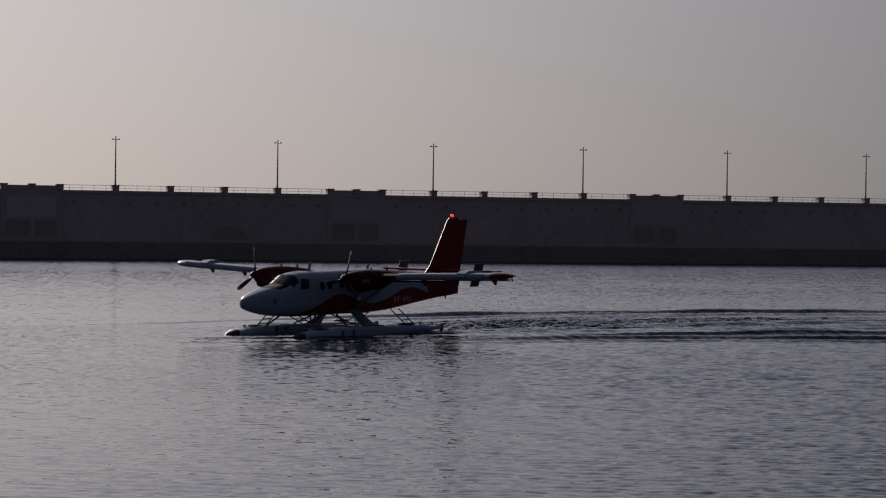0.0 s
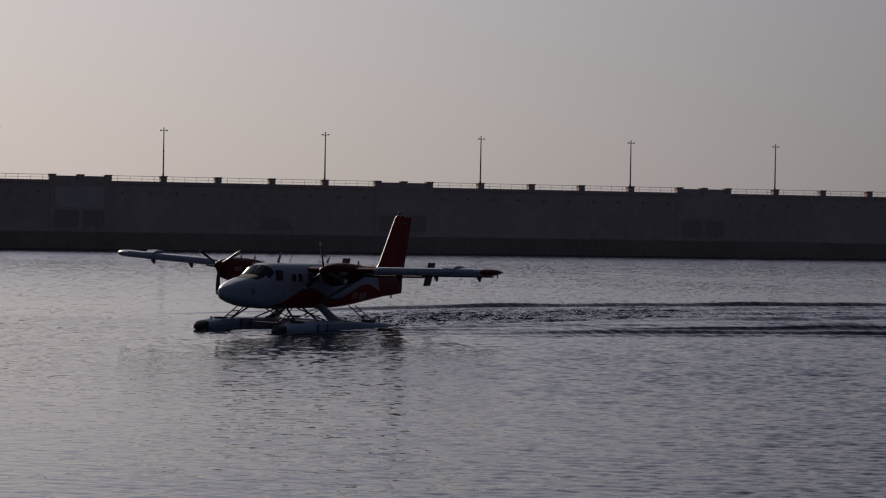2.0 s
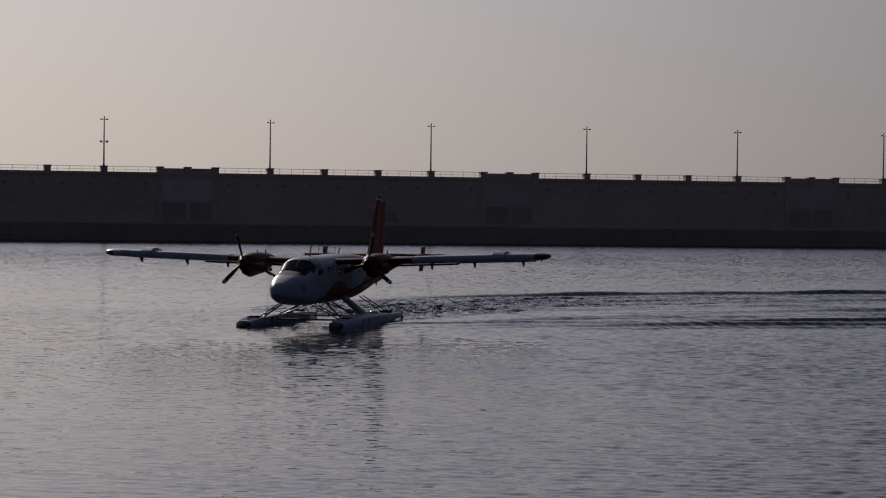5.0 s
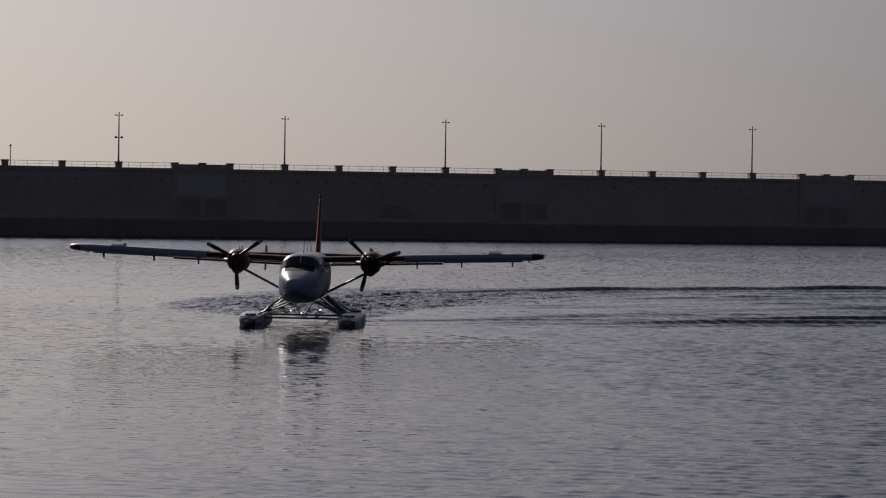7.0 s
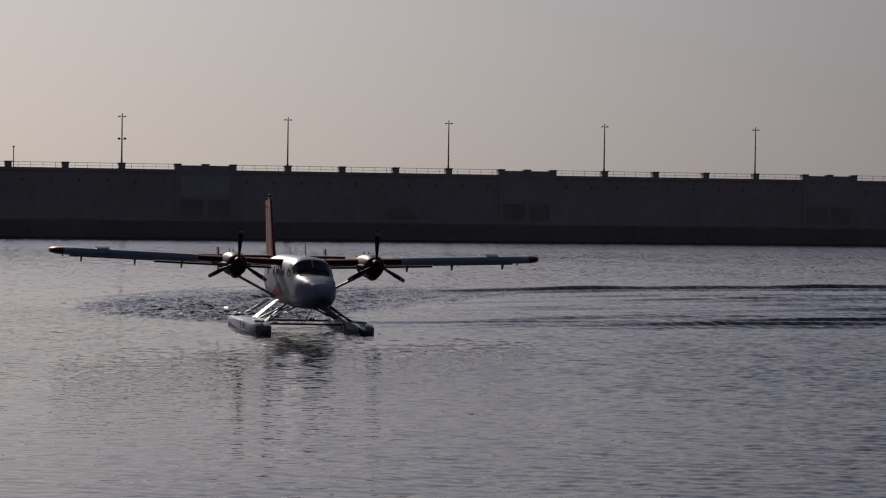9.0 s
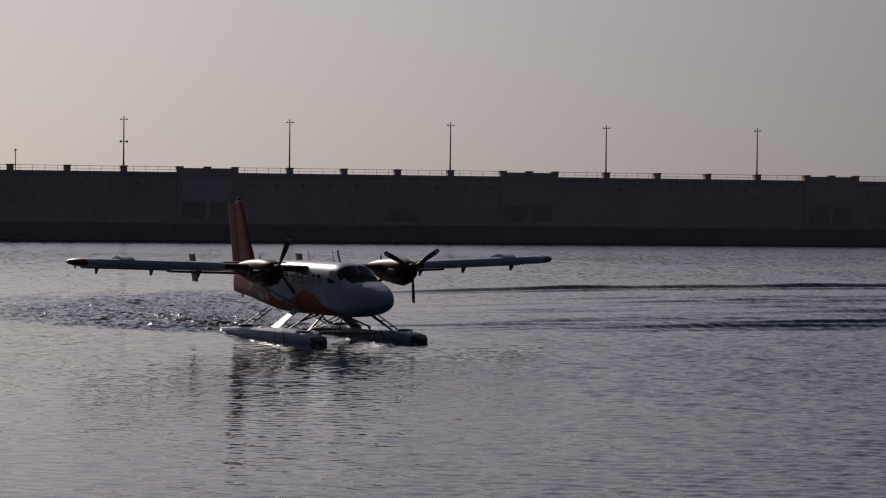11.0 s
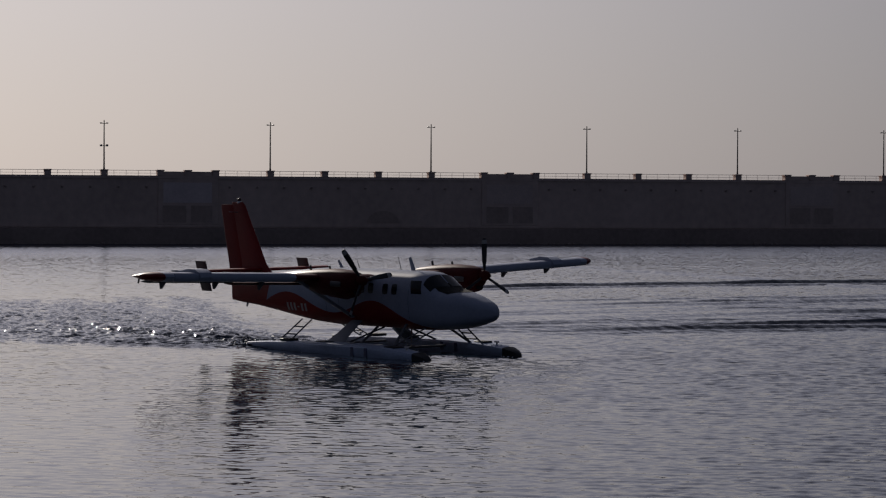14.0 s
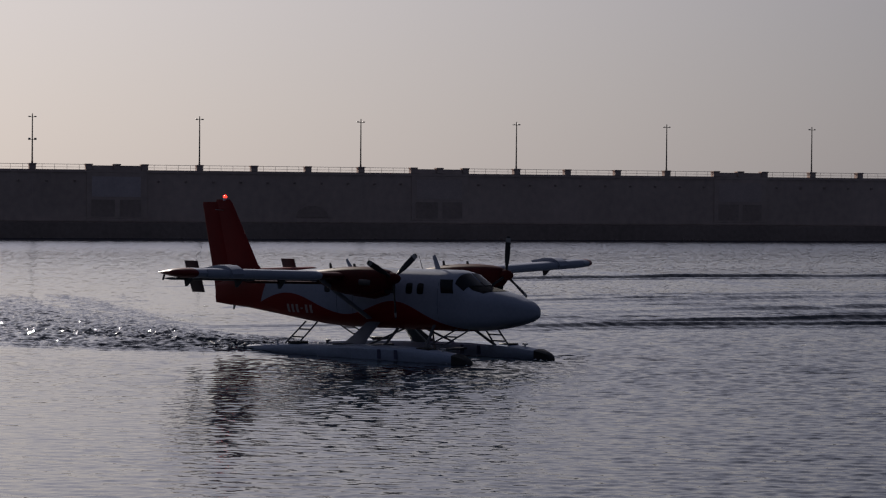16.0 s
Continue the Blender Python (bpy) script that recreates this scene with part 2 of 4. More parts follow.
def box(bm, x0, x1, y0, y1, z0, z1, m=None, bevel=0.0):
    r = bmesh.ops.create_cube(bm, size=1)["verts"]
    for v in r:
        v.co = Vector((x0 + (v.co.x + 0.5) * (x1 - x0), y0 + (v.co.y + 0.5) * (y1 - y0), z0 + (v.co.z + 0.5) * (z1 - z0)))
    if bevel:
        es = list({e for v in r for e in v.link_edges})
        r = bmesh.ops.bevel(bm, geom=es, offset=bevel, segments=1, affect="EDGES")["verts"]
    if m is not None:
        bmesh.ops.transform(bm, matrix=m, verts=r)
    return bm


def rod(bm, a, b, ra, rb=None, sides=8, flat=1.0, along=(1, 0, 0)):
    """A round or faired bar from a to b; flat < 1 makes an aerofoil section, long along the given way."""
    a, b = Vector(a), Vector(b)
    d = (b - a).normalized()
    u = Vector(along) - d * d.dot(Vector(along))
    if u.length < 1e-3:
        u = d.orthogonal()
    u.normalize()
    v = d.cross(u)
    rings = []
    for p, r in ((a, ra), (b, ra if rb is None else rb)):
        rings.append([p + u * (r * math.cos(k * math.tau / sides)) + v * (r * flat * math.sin(k * math.tau / sides)) for k in range(sides)])
    return loft(rings, bm=bm)


def empty(name, m=None):
    ob = new(name)
    ob.empty_display_size = 0.5
    if m is not None:
        ob.matrix_basis = m
    return ob


# ---- water ----
def line_distance(x, y, points):
    """Signed distance to a bent line, and how far along it the nearest place lies (0 to 1)."""
    p = np.array(points, float)
    seg = np.linalg.norm(np.diff(p, axis=0), axis=1)
    at = np.concatenate([[0], np.cumsum(seg)])
    # all these lines run mostly along x, so take the line as y over x
    ly = np.interp(x, p[:, 0], p[:, 1])
    slope = np.interp(x, (p[:-1, 0] + p[1:, 0]) / 2, np.diff(p[:, 1]) / np.diff(p[:, 0]))
    u = (x - p[0, 0]) / (p[-1, 0] - p[0, 0])
    return (y - ly) / np.sqrt(1 + slope ** 2), u


LEVEL = 0.22  # height of the water on the floats and the breakwater
SWELLS = [  # bent crest line, width, height, gap to the next crest
    ([(-14, 126.0), (-4, 136.3), (4, 143.8), (16, 151.3), (30, 157.0), (45, 161.7), (80, 171.1)], 0.62, 0.29, 2.6),
    ([(-2, 104.0), (4, 107.9), (12, 111.3), (22, 112.8), (40, 114.2), (80, 117.6)], 0.46, 0.24, 1.7),
    ([(0, 112.3), (6, 117.1), (16, 125.8), (30, 132.5), (50, 138.2), (80, 144.0)], 0.7, 0.17, 2.6),
    ([(2, 107.5), (12, 114.2), (25, 119.0), (45, 122.9), (80, 127.7)], 0.6, 0.15, 2.2),
    ([(5, 115.2), (16, 121.0), (30, 125.8), (50, 131.5), (80, 136.3)], 0.55, 0.13, 2.0),
    ([(-1, 121.6), (10, 133.9), (24, 142.5), (45, 149.2), (80, 155.8)], 0.7, 0.16, 2.6),
]


def build_water():
    """One sheet out to the horizon, with wind ripples and the old wake as real relief before the breakwater."""
    rng = np.random.default_rng(7)
    xs = np.concatenate([[-4000, -1500, -500, -150, -80], np.arange(-52, 78, 0.22), [110, 180, 500, 1500, 4000]])
    ys = np.concatenate([[-4000, -1000, -200, 0, 25], np.arange(38, 120, 0.085), np.arange(120, 330, 0.28), [345, 400, 700, 1500, 4000]])
    x, y = np.meshgrid(xs, ys)
    z = np.zeros_like(x)
    fine = ((x > -53) & (x < 78) & (y > 37) & (y < 331)).astype(float)
    edge = np.clip((x + 52) / 6, 0, 1) * np.clip((78 - x) / 6, 0, 1) * np.clip((y - 38) / 4, 0, 1) * np.clip((331 - y) / 8, 0, 1) * fine
    # the grid is finer in the near basin, where the ripples are seen singly
    x = np.where(np.abs(x - 13) < 66, x * (0.22 + 0.78 * np.clip((y - 38) / 292, 0, 1)), x)
    n = 80
    lam = np.exp(rng.uniform(np.log(0.25), np.log(0.8), n))
    ang = rng.normal(radians(-96), radians(33), n)
    ph = rng.uniform(0, math.tau, n)
    rms = 0.071 * math.sqrt(2 / n)
    for l, a, p in zip(lam, ang, ph):
        k = math.tau / l
        z += rms / k * np.clip((l * 420 - y) / 60, 0, 1) * np.sin(k * (x * math.cos(a) + y * math.sin(a)) + p)
    # rougher and calmer stretches
    gust = 1 + 0.3 * np.sin(x * 0.06 + y * 0.11 + 1.0) * np.sin(x * 0.09 - y * 0.05 + 2.0)
    z *= gust * (0.44 + 0.85 * np.clip((x + 7) / 18, 0, 1)) * (1 + 0.25 * np.clip((y - 120) / 130, 0, 1))
    low, _ = line_distance(x, y, SWELLS[1][0])
    far, u = line_distance(x, y, SWELLS[0][0])
    z *= 1 - 0.25 * ((low > 0) & (far < 0) & (u > 0.1)) * np.clip(low / 3, 0, 1)
    for points, wide, high, gap in SWELLS[1:]:
        d, u = line_distance(x, y, points)
        fade = np.clip(u * 4, 0, 1) * np.clip((1 - u) * 3, 0, 1)
        wob = 0.5 * np.sin(x * 0.31 + y * 0.1) + 0.3 * np.sin(x * 0.83 + 1.3)
        d = d + wob * 0.5
        z += high * fade * (np.exp(-(d / wide) ** 2) - 0.55 * np.exp(-((d - gap * 0.55) / wide) ** 2) + 0.5 * np.exp(-((d + gap) / wide) ** 2)) * (1 + 0.35 * wob)
    # fine long crests between the two outer ones, each broken along its length
    near_line, far_line = SWELLS[1][0], SWELLS[0][0]
    for k in range(26):
        f = rng.uniform(0.02, 0.95)
        px = np.linspace(-5, 80, 9)
        py = [(1 - f) * np.interp(q, *zip(*near_line)) + f * np.interp(q, *zip(*far_line)) + rng.normal(0, 0.5) for q in px]
        d, u = line_distance(x, y, list(zip(px, py)))
        c, half, wide = rng.uniform(0.0, 0.75), rng.uniform(0.12, 0.4), rng.uniform(0.28, 0.5)
        fade = np.clip(1 - ((u - c) / half) ** 2, 0, 1) * (u > 0) * (0.65 + 0.35 * np.sin(x * rng.uniform(0.2, 0.6) + k))
        d = d + 0.3 * np.sin(x * rng.uniform(0.15, 0.5) + 2 * k)
        z += rng.uniform(0.06, 0.14) * fade * (np.exp(-(d / wide) ** 2) - 0.6 * np.exp(-((d - 1.5 * wide) / wide) ** 2))
    z *= edge
    h, w = x.shape
    i = np.arange(h * w).reshape(h, w)
    faces = np.stack([i[:-1, :-1], i[:-1, 1:], i[1:, 1:], i[1:, :-1]], -1).reshape(-1, 4)
    me = bpy.data.meshes.new("water")
    me.vertices.add(h * w)
    me.vertices.foreach_set("co", np.stack([x, y, z], -1).astype(np.float32).ravel())
    me.loops.add(faces.size)
    me.loops.foreach_set("vertex_index", faces.astype(np.int32).ravel())
    me.polygons.add(len(faces))
    me.polygons.foreach_set("loop_start", np.arange(0, faces.size, 4, dtype=np.int32))
    me.polygons.foreach_set("use_smooth", np.ones(len(faces), dtype=bool))
    me.update(calc_edges=True)
    me.materials.append(m_water)
    ob = new("water", me)
    ob.location.z = LEVEL
    tagged(ob, "grey rippled harbour water under a hazy evening sky", "water", kind="structure")
    return ob


water = build_water()


def build_crest():
    """The outermost old wake: two low crests that roll away towards the breakwater."""
    points, wide, high, gap = SWELLS[0]
    px, py = [p[0] for p in points], [p[1] for p in points]
    bm = bmesh.new()
    rows = []
    for i in range(521):
        u = i / 520
        x = px[0] + (px[-1] - px[0]) * u
        y0 = sum(float(np.interp(x + e, px, py)) for e in (-6, -3, 0, 3, 6)) / 5
        wob = 0.5 * math.sin(x * 0.31) + 0.3 * math.sin(x * 0.83 + 1.3)
        fade = min(1, u * 4) * min(1, (1 - u) * 3) * (1 + 0.35 * wob)
        row = []
        for j in range(37):
            d = -4.6 + 7.0 * j / 36
            h = math.exp(-(d / wide) ** 2) + 0.5 * math.exp(-((d + gap) / wide) ** 2)
            row.append(bm.verts.new((x, y0 + d - wob * 0.5, high * fade * h - 0.035)))
        rows.append(row)
    for a, b in zip(rows, rows[1:]):
        for j in range(36):
            bm.faces.new((a[j], b[j], b[j + 1], a[j + 1]))
    ob = mesh_object("wake_crest", bm, m_water)
    ob.location.z = LEVEL
    tagged(ob, "long low wake crest rolling across the harbour water", "wake", kind="stuff")
    return ob


wake_crest = build_crest()


def build_old_front():
    """A faint old wave front that still spreads across the basin from the landing run."""
    px, py = (4, 8.5, 14.6, 21.0, 27.6, 33.0, 37.0), (233, 222, 207, 189, 171, 152, 134)
    bm, rows = bmesh.new(), []
    for i in range(301):
        u = i / 300
        y = py[0] + (py[-1] - py[0]) * u
        x = sum(float(np.interp(-(y + e), [-q for q in py], px)) for e in (-6, -3, 0, 3, 6)) / 5
        fade = math.sin(math.pi * u) ** 0.7 * (1 + 0.25 * math.sin(y * 0.4))
        row = []
        for j in range(25):
            d = -3.0 + 6.0 * j / 24
            h = math.exp(-((d + 0.9) / 0.7) ** 2) + 0.6 * math.exp(-((d - 1.2) / 0.6) ** 2)
            row.append(bm.verts.new((x + d * 0.93, y + d * 0.36, 0.17 * fade * h - 0.035)))
        rows.append(row)
    for a, b in zip(rows, rows[1:]):
        for j in range(24):
            bm.faces.new((a[j], b[j], b[j + 1], a[j + 1]))
    ob = mesh_object("wave_front", bm, m_water)
    ob.location.z = LEVEL
    tagged(ob, "faint curved wave front crossing the harbour water", "wave", kind="stuff")
    return ob


wave_front = build_old_front()

# ---- breakwater ----
WALL_Y, WALL_A, BAY = 316.87, 14.327, 20.361  # the wall runs off to the right
WALL = pose(0, WALL_Y, 0, 0, 0, WALL_A)  # local x along the wall, local y away from the water
TOP, PILLAR, LAMP = 8.52, 9.23, 15.18


def build_wall():
    wall = empty("breakwater", WALL)
    tagged(wall, "long dark concrete breakwater wall with piers along its top", "wall", kind="structure")
    bm = bmesh.new()
    box(bm, -400, 600, 0, 6, -3, TOP)
    part("wall_face", bm, m_conc, wall, smooth=False)
    bm = bmesh.new()
    rings = [[(x, -0.7, -3), (x, -0.55, 0.9), (x, -0.45, 2.1), (x, 0.0, 2.2), (x, 0.0, -3)] for x in (-400, 600)]
    loft(rings, bm=bm)
    part("apron", bm, m_conc_dark, wall, "dark wet concrete apron at the waterline", smooth=False)


build_wall()


def build_pillars():
    bm = bmesh.new()
    box(bm, -0.40, 0.40, -0.15, 0.9, TOP, PILLAR - 0.16, bevel=0.02)
    box(bm, -0.48, 0.48, -0.23, 0.98, PILLAR - 0.16, PILLAR, bevel=0.03)
    first = mesh_object("pier", bm, m_conc, False)
    tagged(first, "square concrete pier with a cap on the breakwater", "pier", "piers on the breakwater")
    first.matrix_basis = WALL @ pose(-5 * BAY, 0, 0)
    for i in range(-5 * 3 + 1, 8 * 3):
        copy_thing(first, WALL @ pose(i * BAY / 3, 0, 0))
    # lamps
    post = empty("street_lamp", WALL @ pose(-4 * BAY, 0, 0))
    tagged(post, "tall thin steel lamp post with twin lamp heads", "street lamp", "lamps on the breakwater")
    bm = bmesh.new()
    rod(bm, (0, 0.35, PILLAR - 0.02), (0, 0.35, LAMP), 0.1, 0.06)
    rod(bm, (0, 0.35, PILLAR - 0.02), (0, 0.35, PILLAR + 0.35), 0.13, 0.1)
    part("pole", bm, m_steel, post)
    for q in (-1, 1):
        bm = bmesh.new()
        rod(bm, (0, 0.35, LAMP - 0.45), (q * 0.25, 0.35, LAMP - 0.38), 0.03)
        box(bm, min(q * 0.2, q * 0.5), max(q * 0.2, q * 0.5), 0.25, 0.45, LAMP - 0.44, LAMP - 0.30, bevel=0.03)
        part("lamp_head", bm, m_lamp, post)
    for i in range(-3, 8):
        if i != -2:
            copy_thing(post, WALL @ pose(i * BAY, 0, 0))
    # the one with a second, lower pair of floodlights
    low = copy_thing(post, WALL @ pose(-2 * BAY, 0, 0))
    tagged(low, "tall steel lamp post with an extra low pair of floodlights")
    for q in (-1, 1):
        bm = bmesh.new()
        rod(bm, (0, 0.35, 12.05), (q * 0.3, 0.35, 12.1), 0.03)
        box(bm, min(q * 0.22, q * 0.5), max(q * 0.22, q * 0.5), 0.22, 0.48, 12.0, 12.25, bevel=0.03)
        part("floodlight", bm, m_lamp, low)
    # short post with a camera head
    bm = bmesh.new()
    rod(bm, (0, 0.4, TOP), (0, 0.4, TOP + 2.35), 0.06, 0.05)
    box(bm, -0.12, 0.12, 0.25, 0.55, TOP + 2.3, TOP + 2.5, bevel=0.03)
    ob = mesh_object("short_post", bm, m_steel)
    tagged(ob, "short steel post with a small box head", "post")
    ob.matrix_basis = WALL @ pose(-2 * BAY - 2 * BAY / 3 + 0.65, 0, 0)


build_pillars()


def build_parapets():
    """Every other bay has a solid parapet over a framed double recess; the rest have rails."""
    third = BAY / 3
    first = None
    for i in range(-4, 8):
        if i % 2 == 0:
            m = WALL @ pose((i + 0.5) * BAY, 0, 0)
            if first is None:
                bm = bmesh.new()
                box(bm, -third / 2 + 0.42, -0.42, 0.0, 0.7, TOP, PILLAR - 0.2, bevel=0.02)
                box(bm, 0.42, third / 2 - 0.42, 0.0, 0.7, TOP, PILLAR - 0.2, bevel=0.02)
                first = mesh_object("parapet", bm, m_conc, False)
                tagged(first, "solid concrete parapet between two piers", "parapet", "parapets on the breakwater")
                bm = bmesh.new()
                box(bm, -0.40, 0.40, -0.15, 0.9, TOP, PILLAR - 0.16, bevel=0.02)
                box(bm, -0.48, 0.48, -0.23, 0.98, PILLAR - 0.16, PILLAR, bevel=0.03)
                part("middle_pier", bm, m_conc, first, smooth=False)
                first.matrix_basis = m
            else:
                copy_thing(first, m)


build_parapets()


def build_railings():
    third = BAY / 3
    rail = empty("railing")
    tagged(rail, "pale galvanised pipe railing between two piers", "railing", "railings on the breakwater")
    half = third / 2 - 0.42
    for z, r in ((TOP + 0.62, 0.028), (TOP + 0.28, 0.02)):
        bm = bmesh.new()
        rod(bm, (-half, 0.1, z), (half, 0.1, z), r, r, 6)
        part("rail", bm, m_rail, rail)
    for k in range(4):
        x = -half + 2 * half * (k + 0.5) / 4
        bm = bmesh.new()
        rod(bm, (x, 0.1, TOP - 0.01), (x, 0.1, TOP + 0.62), 0.022, 0.022, 6)
        part("post", bm, m_rail, rail)
    used = False
    for i in range(-4 * 3, 8 * 3):
        if i % 6 == 1:
            continue
        m = WALL @ pose((i + 0.5) * third, 0, 0)
        if not used:
            rail.matrix_basis, used = m, True
        else:
            copy_thing(rail, m)


build_railings()


def build_wall_face():
    """Relief of the wall: coping, buttress strips, recesses, drain holes and cast panels."""
    third = BAY / 3
    wall = bpy.data.objects["breakwater"]
    bm = bmesh.new()
    box(bm, -400, 600, -0.12, 0.0, TOP - 0.35, TOP - 0.02)
    part("coping", bm, m_conc, wall, smooth=False)
    bm = bmesh.new()
    box(bm, -400, 600, -0.1, 0.0, 2.3, 2.55)
    part("ledge", bm, m_conc, wall, smooth=False)
    bm = bmesh.new()  # low arched culvert, a flat slab with its inner shade in the colour
    arc = [(-6.2 + 2.05 * math.cos(t), 2.9 + 1.45 * math.sin(t)) for t in np.linspace(0, math.pi, 13)]
    loft([[(a, y, z) for a, z in arc] for y in (-0.06, 0.0)], bm=bm)
    part("culvert", bm, m_dark, wall, "low arched culvert mouth darkened for its inner shade", smooth=False)
    for i in range(-4, 8):
        x = (i + 0.5) * BAY
        if i % 2 == 0:
            bm = bmesh.new()
            box(bm, x - third / 2 - 0.3, x + third / 2 + 0.3, -0.11, 0.0, 2.56, TOP - 0.36, bevel=0.03)
            bay = part("projecting_bay", bm, m_conc, wall, smooth=False)
            bm = bmesh.new()
            box(bm, x - third / 2 + 0.35, x + third / 2 - 0.5, -0.13, -0.114, 5.25, 7.7)
            part("panel", bm, m_pale if i == -2 else m_panel, bay, smooth=False)
            for x0, x1 in ((x - 3.1, x - 0.25), (x + 0.35, x + 2.95)):
                bm = bmesh.new()
                box(bm, x0 - 0.06, x1 + 0.06, -0.135, -0.114, 2.78, 4.97)
                frame_ob = part("recess_frame", bm, m_conc, bay, smooth=False)
                # flat slab on the bay; its darker colour gives the niche's shade
                bm = bmesh.new()
                box(bm, x0, x1, -0.145, -0.139, 2.85, 4.9)
                part("recess", bm, m_dark, frame_ob, "flat slab darkened like a shaded opening", smooth=False)
        for k in range(6):
            dx = x - BAY / 2 + BAY * (k + 0.5) / 6
            if i % 2 == 0 and abs(dx - x) < third / 2:
                continue
            bm = bmesh.new()
            rod(bm, (dx, -0.02, 7.15), (dx, -0.16, 7.1), 0.16, 0.14, 8)
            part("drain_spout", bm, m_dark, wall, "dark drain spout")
        for k in (0, 3):  # construction joints, a shallow step between two pours
            dx = x - BAY / 2 + BAY * k / 6
            bm = bmesh.new()
            box(bm, dx - 0.025, dx + 0.025, -0.01, 0.0, 2.56, TOP - 0.36)
            part("joint", bm, m_panel, wall, smooth=False)


build_wall_face()


def build_apron_blocks():
    """Broken blocks and a pale litter along the waterline."""
    rng = random.Random(9)
    bm = bmesh.new()
    for k in range(420):
        x = rng.uniform(-130, 190)
        d = rng.uniform(0.1, 0.28)
        m = WALL @ pose(x, -0.5 - rng.uniform(0, 0.3), rng.uniform(0.05, 0.3), rng.uniform(-25, 25), rng.uniform(-25, 25), rng.uniform(0, 90))
        box(bm, -d, d, -d * 0.7, d * 0.7, -d * 0.6, d * 0.6, m, bevel=d * 0.15)
    ob = mesh_object("rubble", bm, m_conc_dark, False)
    tagged(ob, "dark wet rubble along the foot of the breakwater", "rubble", kind="stuff")


build_apron_blocks()

# ---- seaplane ----
# Local axes: x forward, y to port, z up; origin on the waterline below the wing's leading edge.
SECTIONS = [  # x, bottom, top, half width
    (5.29, 1.72, 1.84, 0.05), (5.22, 1.62, 1.97, 0.19), (4.95, 1.49, 2.13, 0.38), (4.4, 1.35, 2.30, 0.58), (3.9, 1.25, 2.42, 0.71),
    (3.5, 1.19, 2.49, 0.79), (3.0, 1.15, 2.58, 0.83), (2.36, 1.11, 3.0, 0.86), (1.9, 1.1, 3.09, 0.88), (0.0, 1.1, 3.10, 0.88), (-3.0, 1.1, 3.10, 0.88),
    (-4.0, 1.15, 3.07, 0.85), (-5.0, 1.25, 3.0, 0.76), (-6.5, 1.42, 2.86, 0.58), (-8.0, 1.58, 2.7, 0.36), (-9.2, 1.66, 2.55, 0.17), (-9.85, 1.72, 2.4, 0.05)]
SX = np.array([s[0] for s in SECTIONS][::-1])


def section(x):
    return [float(np.interp(x, SX, np.array([s[k] for s in SECTIONS][::-1]))) for k in (1, 2, 3)]


POWER_N = 2.9


def skin_y(x, z, out=0.0):
    b, t, w = section(x)
    zc, hh = (b + t) / 2, (t - b) / 2
    q = max(0.0, 1 - min(1, abs((z - zc) / hh)) ** POWER_N)
    return w * q ** (1 / POWER_N) + out


def skin_z(x, y, out=0.0):
    b, t, w = section(x)
    zc, hh = (b + t) / 2, (t - b) / 2
    q = max(0.0, 1 - min(1, abs(y / w)) ** POWER_N)
    return zc + hh * q ** (1 / POWER_N) + out


def aerofoil(x_le, chord, y, z, thick, n=10, vertical=False):
    pts = []
    for k in range(2 * n):
        a = k / (2 * n) * math.tau
        u = 0.5 * (1 + math.cos(a))
        th = thick * 5 * (0.2969 * math.sqrt(u) - 0.126 * u - 0.3516 * u * u + 0.2843 * u ** 3 - 0.1015 * u ** 4) * chord
        th = th + 0.008 if k not in (0,) else 0
        w = th if math.sin(a) >= 0 else -th
        pts.append((x_le - u * chord, y + w, z) if vertical else (x_le - u * chord, y, z + w * 1.0))
    return pts


WING_X, WING_Z, DIHEDRAL = -0.3, 2.80, 0.034


def wing_z(y):
    return WING_Z + abs(y) * DIHEDRAL


def side_patch(x0, x1, z0, z1, side, out=0.008, skew=0.0, n=5, round_to=0.0):
    """A thin pane that follows the fuselage's side."""
    bm = bmesh.new()
    for depth in (out, out - 0.02):
        grid = []
        for i in range(n + 1):
            u = i / n
            row = []
            for j in range(n + 1):
                v = j / n
                a, b = 2 * u - 1, 2 * v - 1
                if round_to:
                    a, b = a * (1 - round_to * b * b), b * (1 - round_to * a * a)
                x = x0 + (x1 - x0) * (a + 1) / 2 + skew * v
                z = z0 + (z1 - z0) * (b + 1) / 2
                row.append(bm.verts.new((x, side * skin_y(x, z, depth), z)))
            grid.append(row)
        for i in range(n):
            for j in range(n):
                bm.faces.new((grid[i][j], grid[i + 1][j], grid[i + 1][j + 1], grid[i][j + 1]))
    return bm


def top_patch(x0, x1, y0, y1, out=0.012, n=8, taper=0.0):
    """A thin pane that follows the fuselage's upper side, from x0 (front) to x1."""
    bm = bmesh.new()
    for depth in (out, out - 0.03):
        grid = []
        for i in range(n + 1):
            u = i / n
            row = []
            for j in range(n + 1):
                y = y0 + (y1 - y0) * j / n
                x = x0 + (x1 - x0) * u - taper * abs(y) ** 2 * (1 - u)
                w = section(x)[2] * 0.97
                y = max(-w, min(w, y))
                row.append(bm.verts.new((x, y, skin_z(x, y, depth))))
            grid.append(row)
        for i in range(n):
            for j in range(n):
                bm.faces.new((grid[i][j], grid[i + 1][j], grid[i + 1][j + 1], grid[i][j + 1]))
    return bm


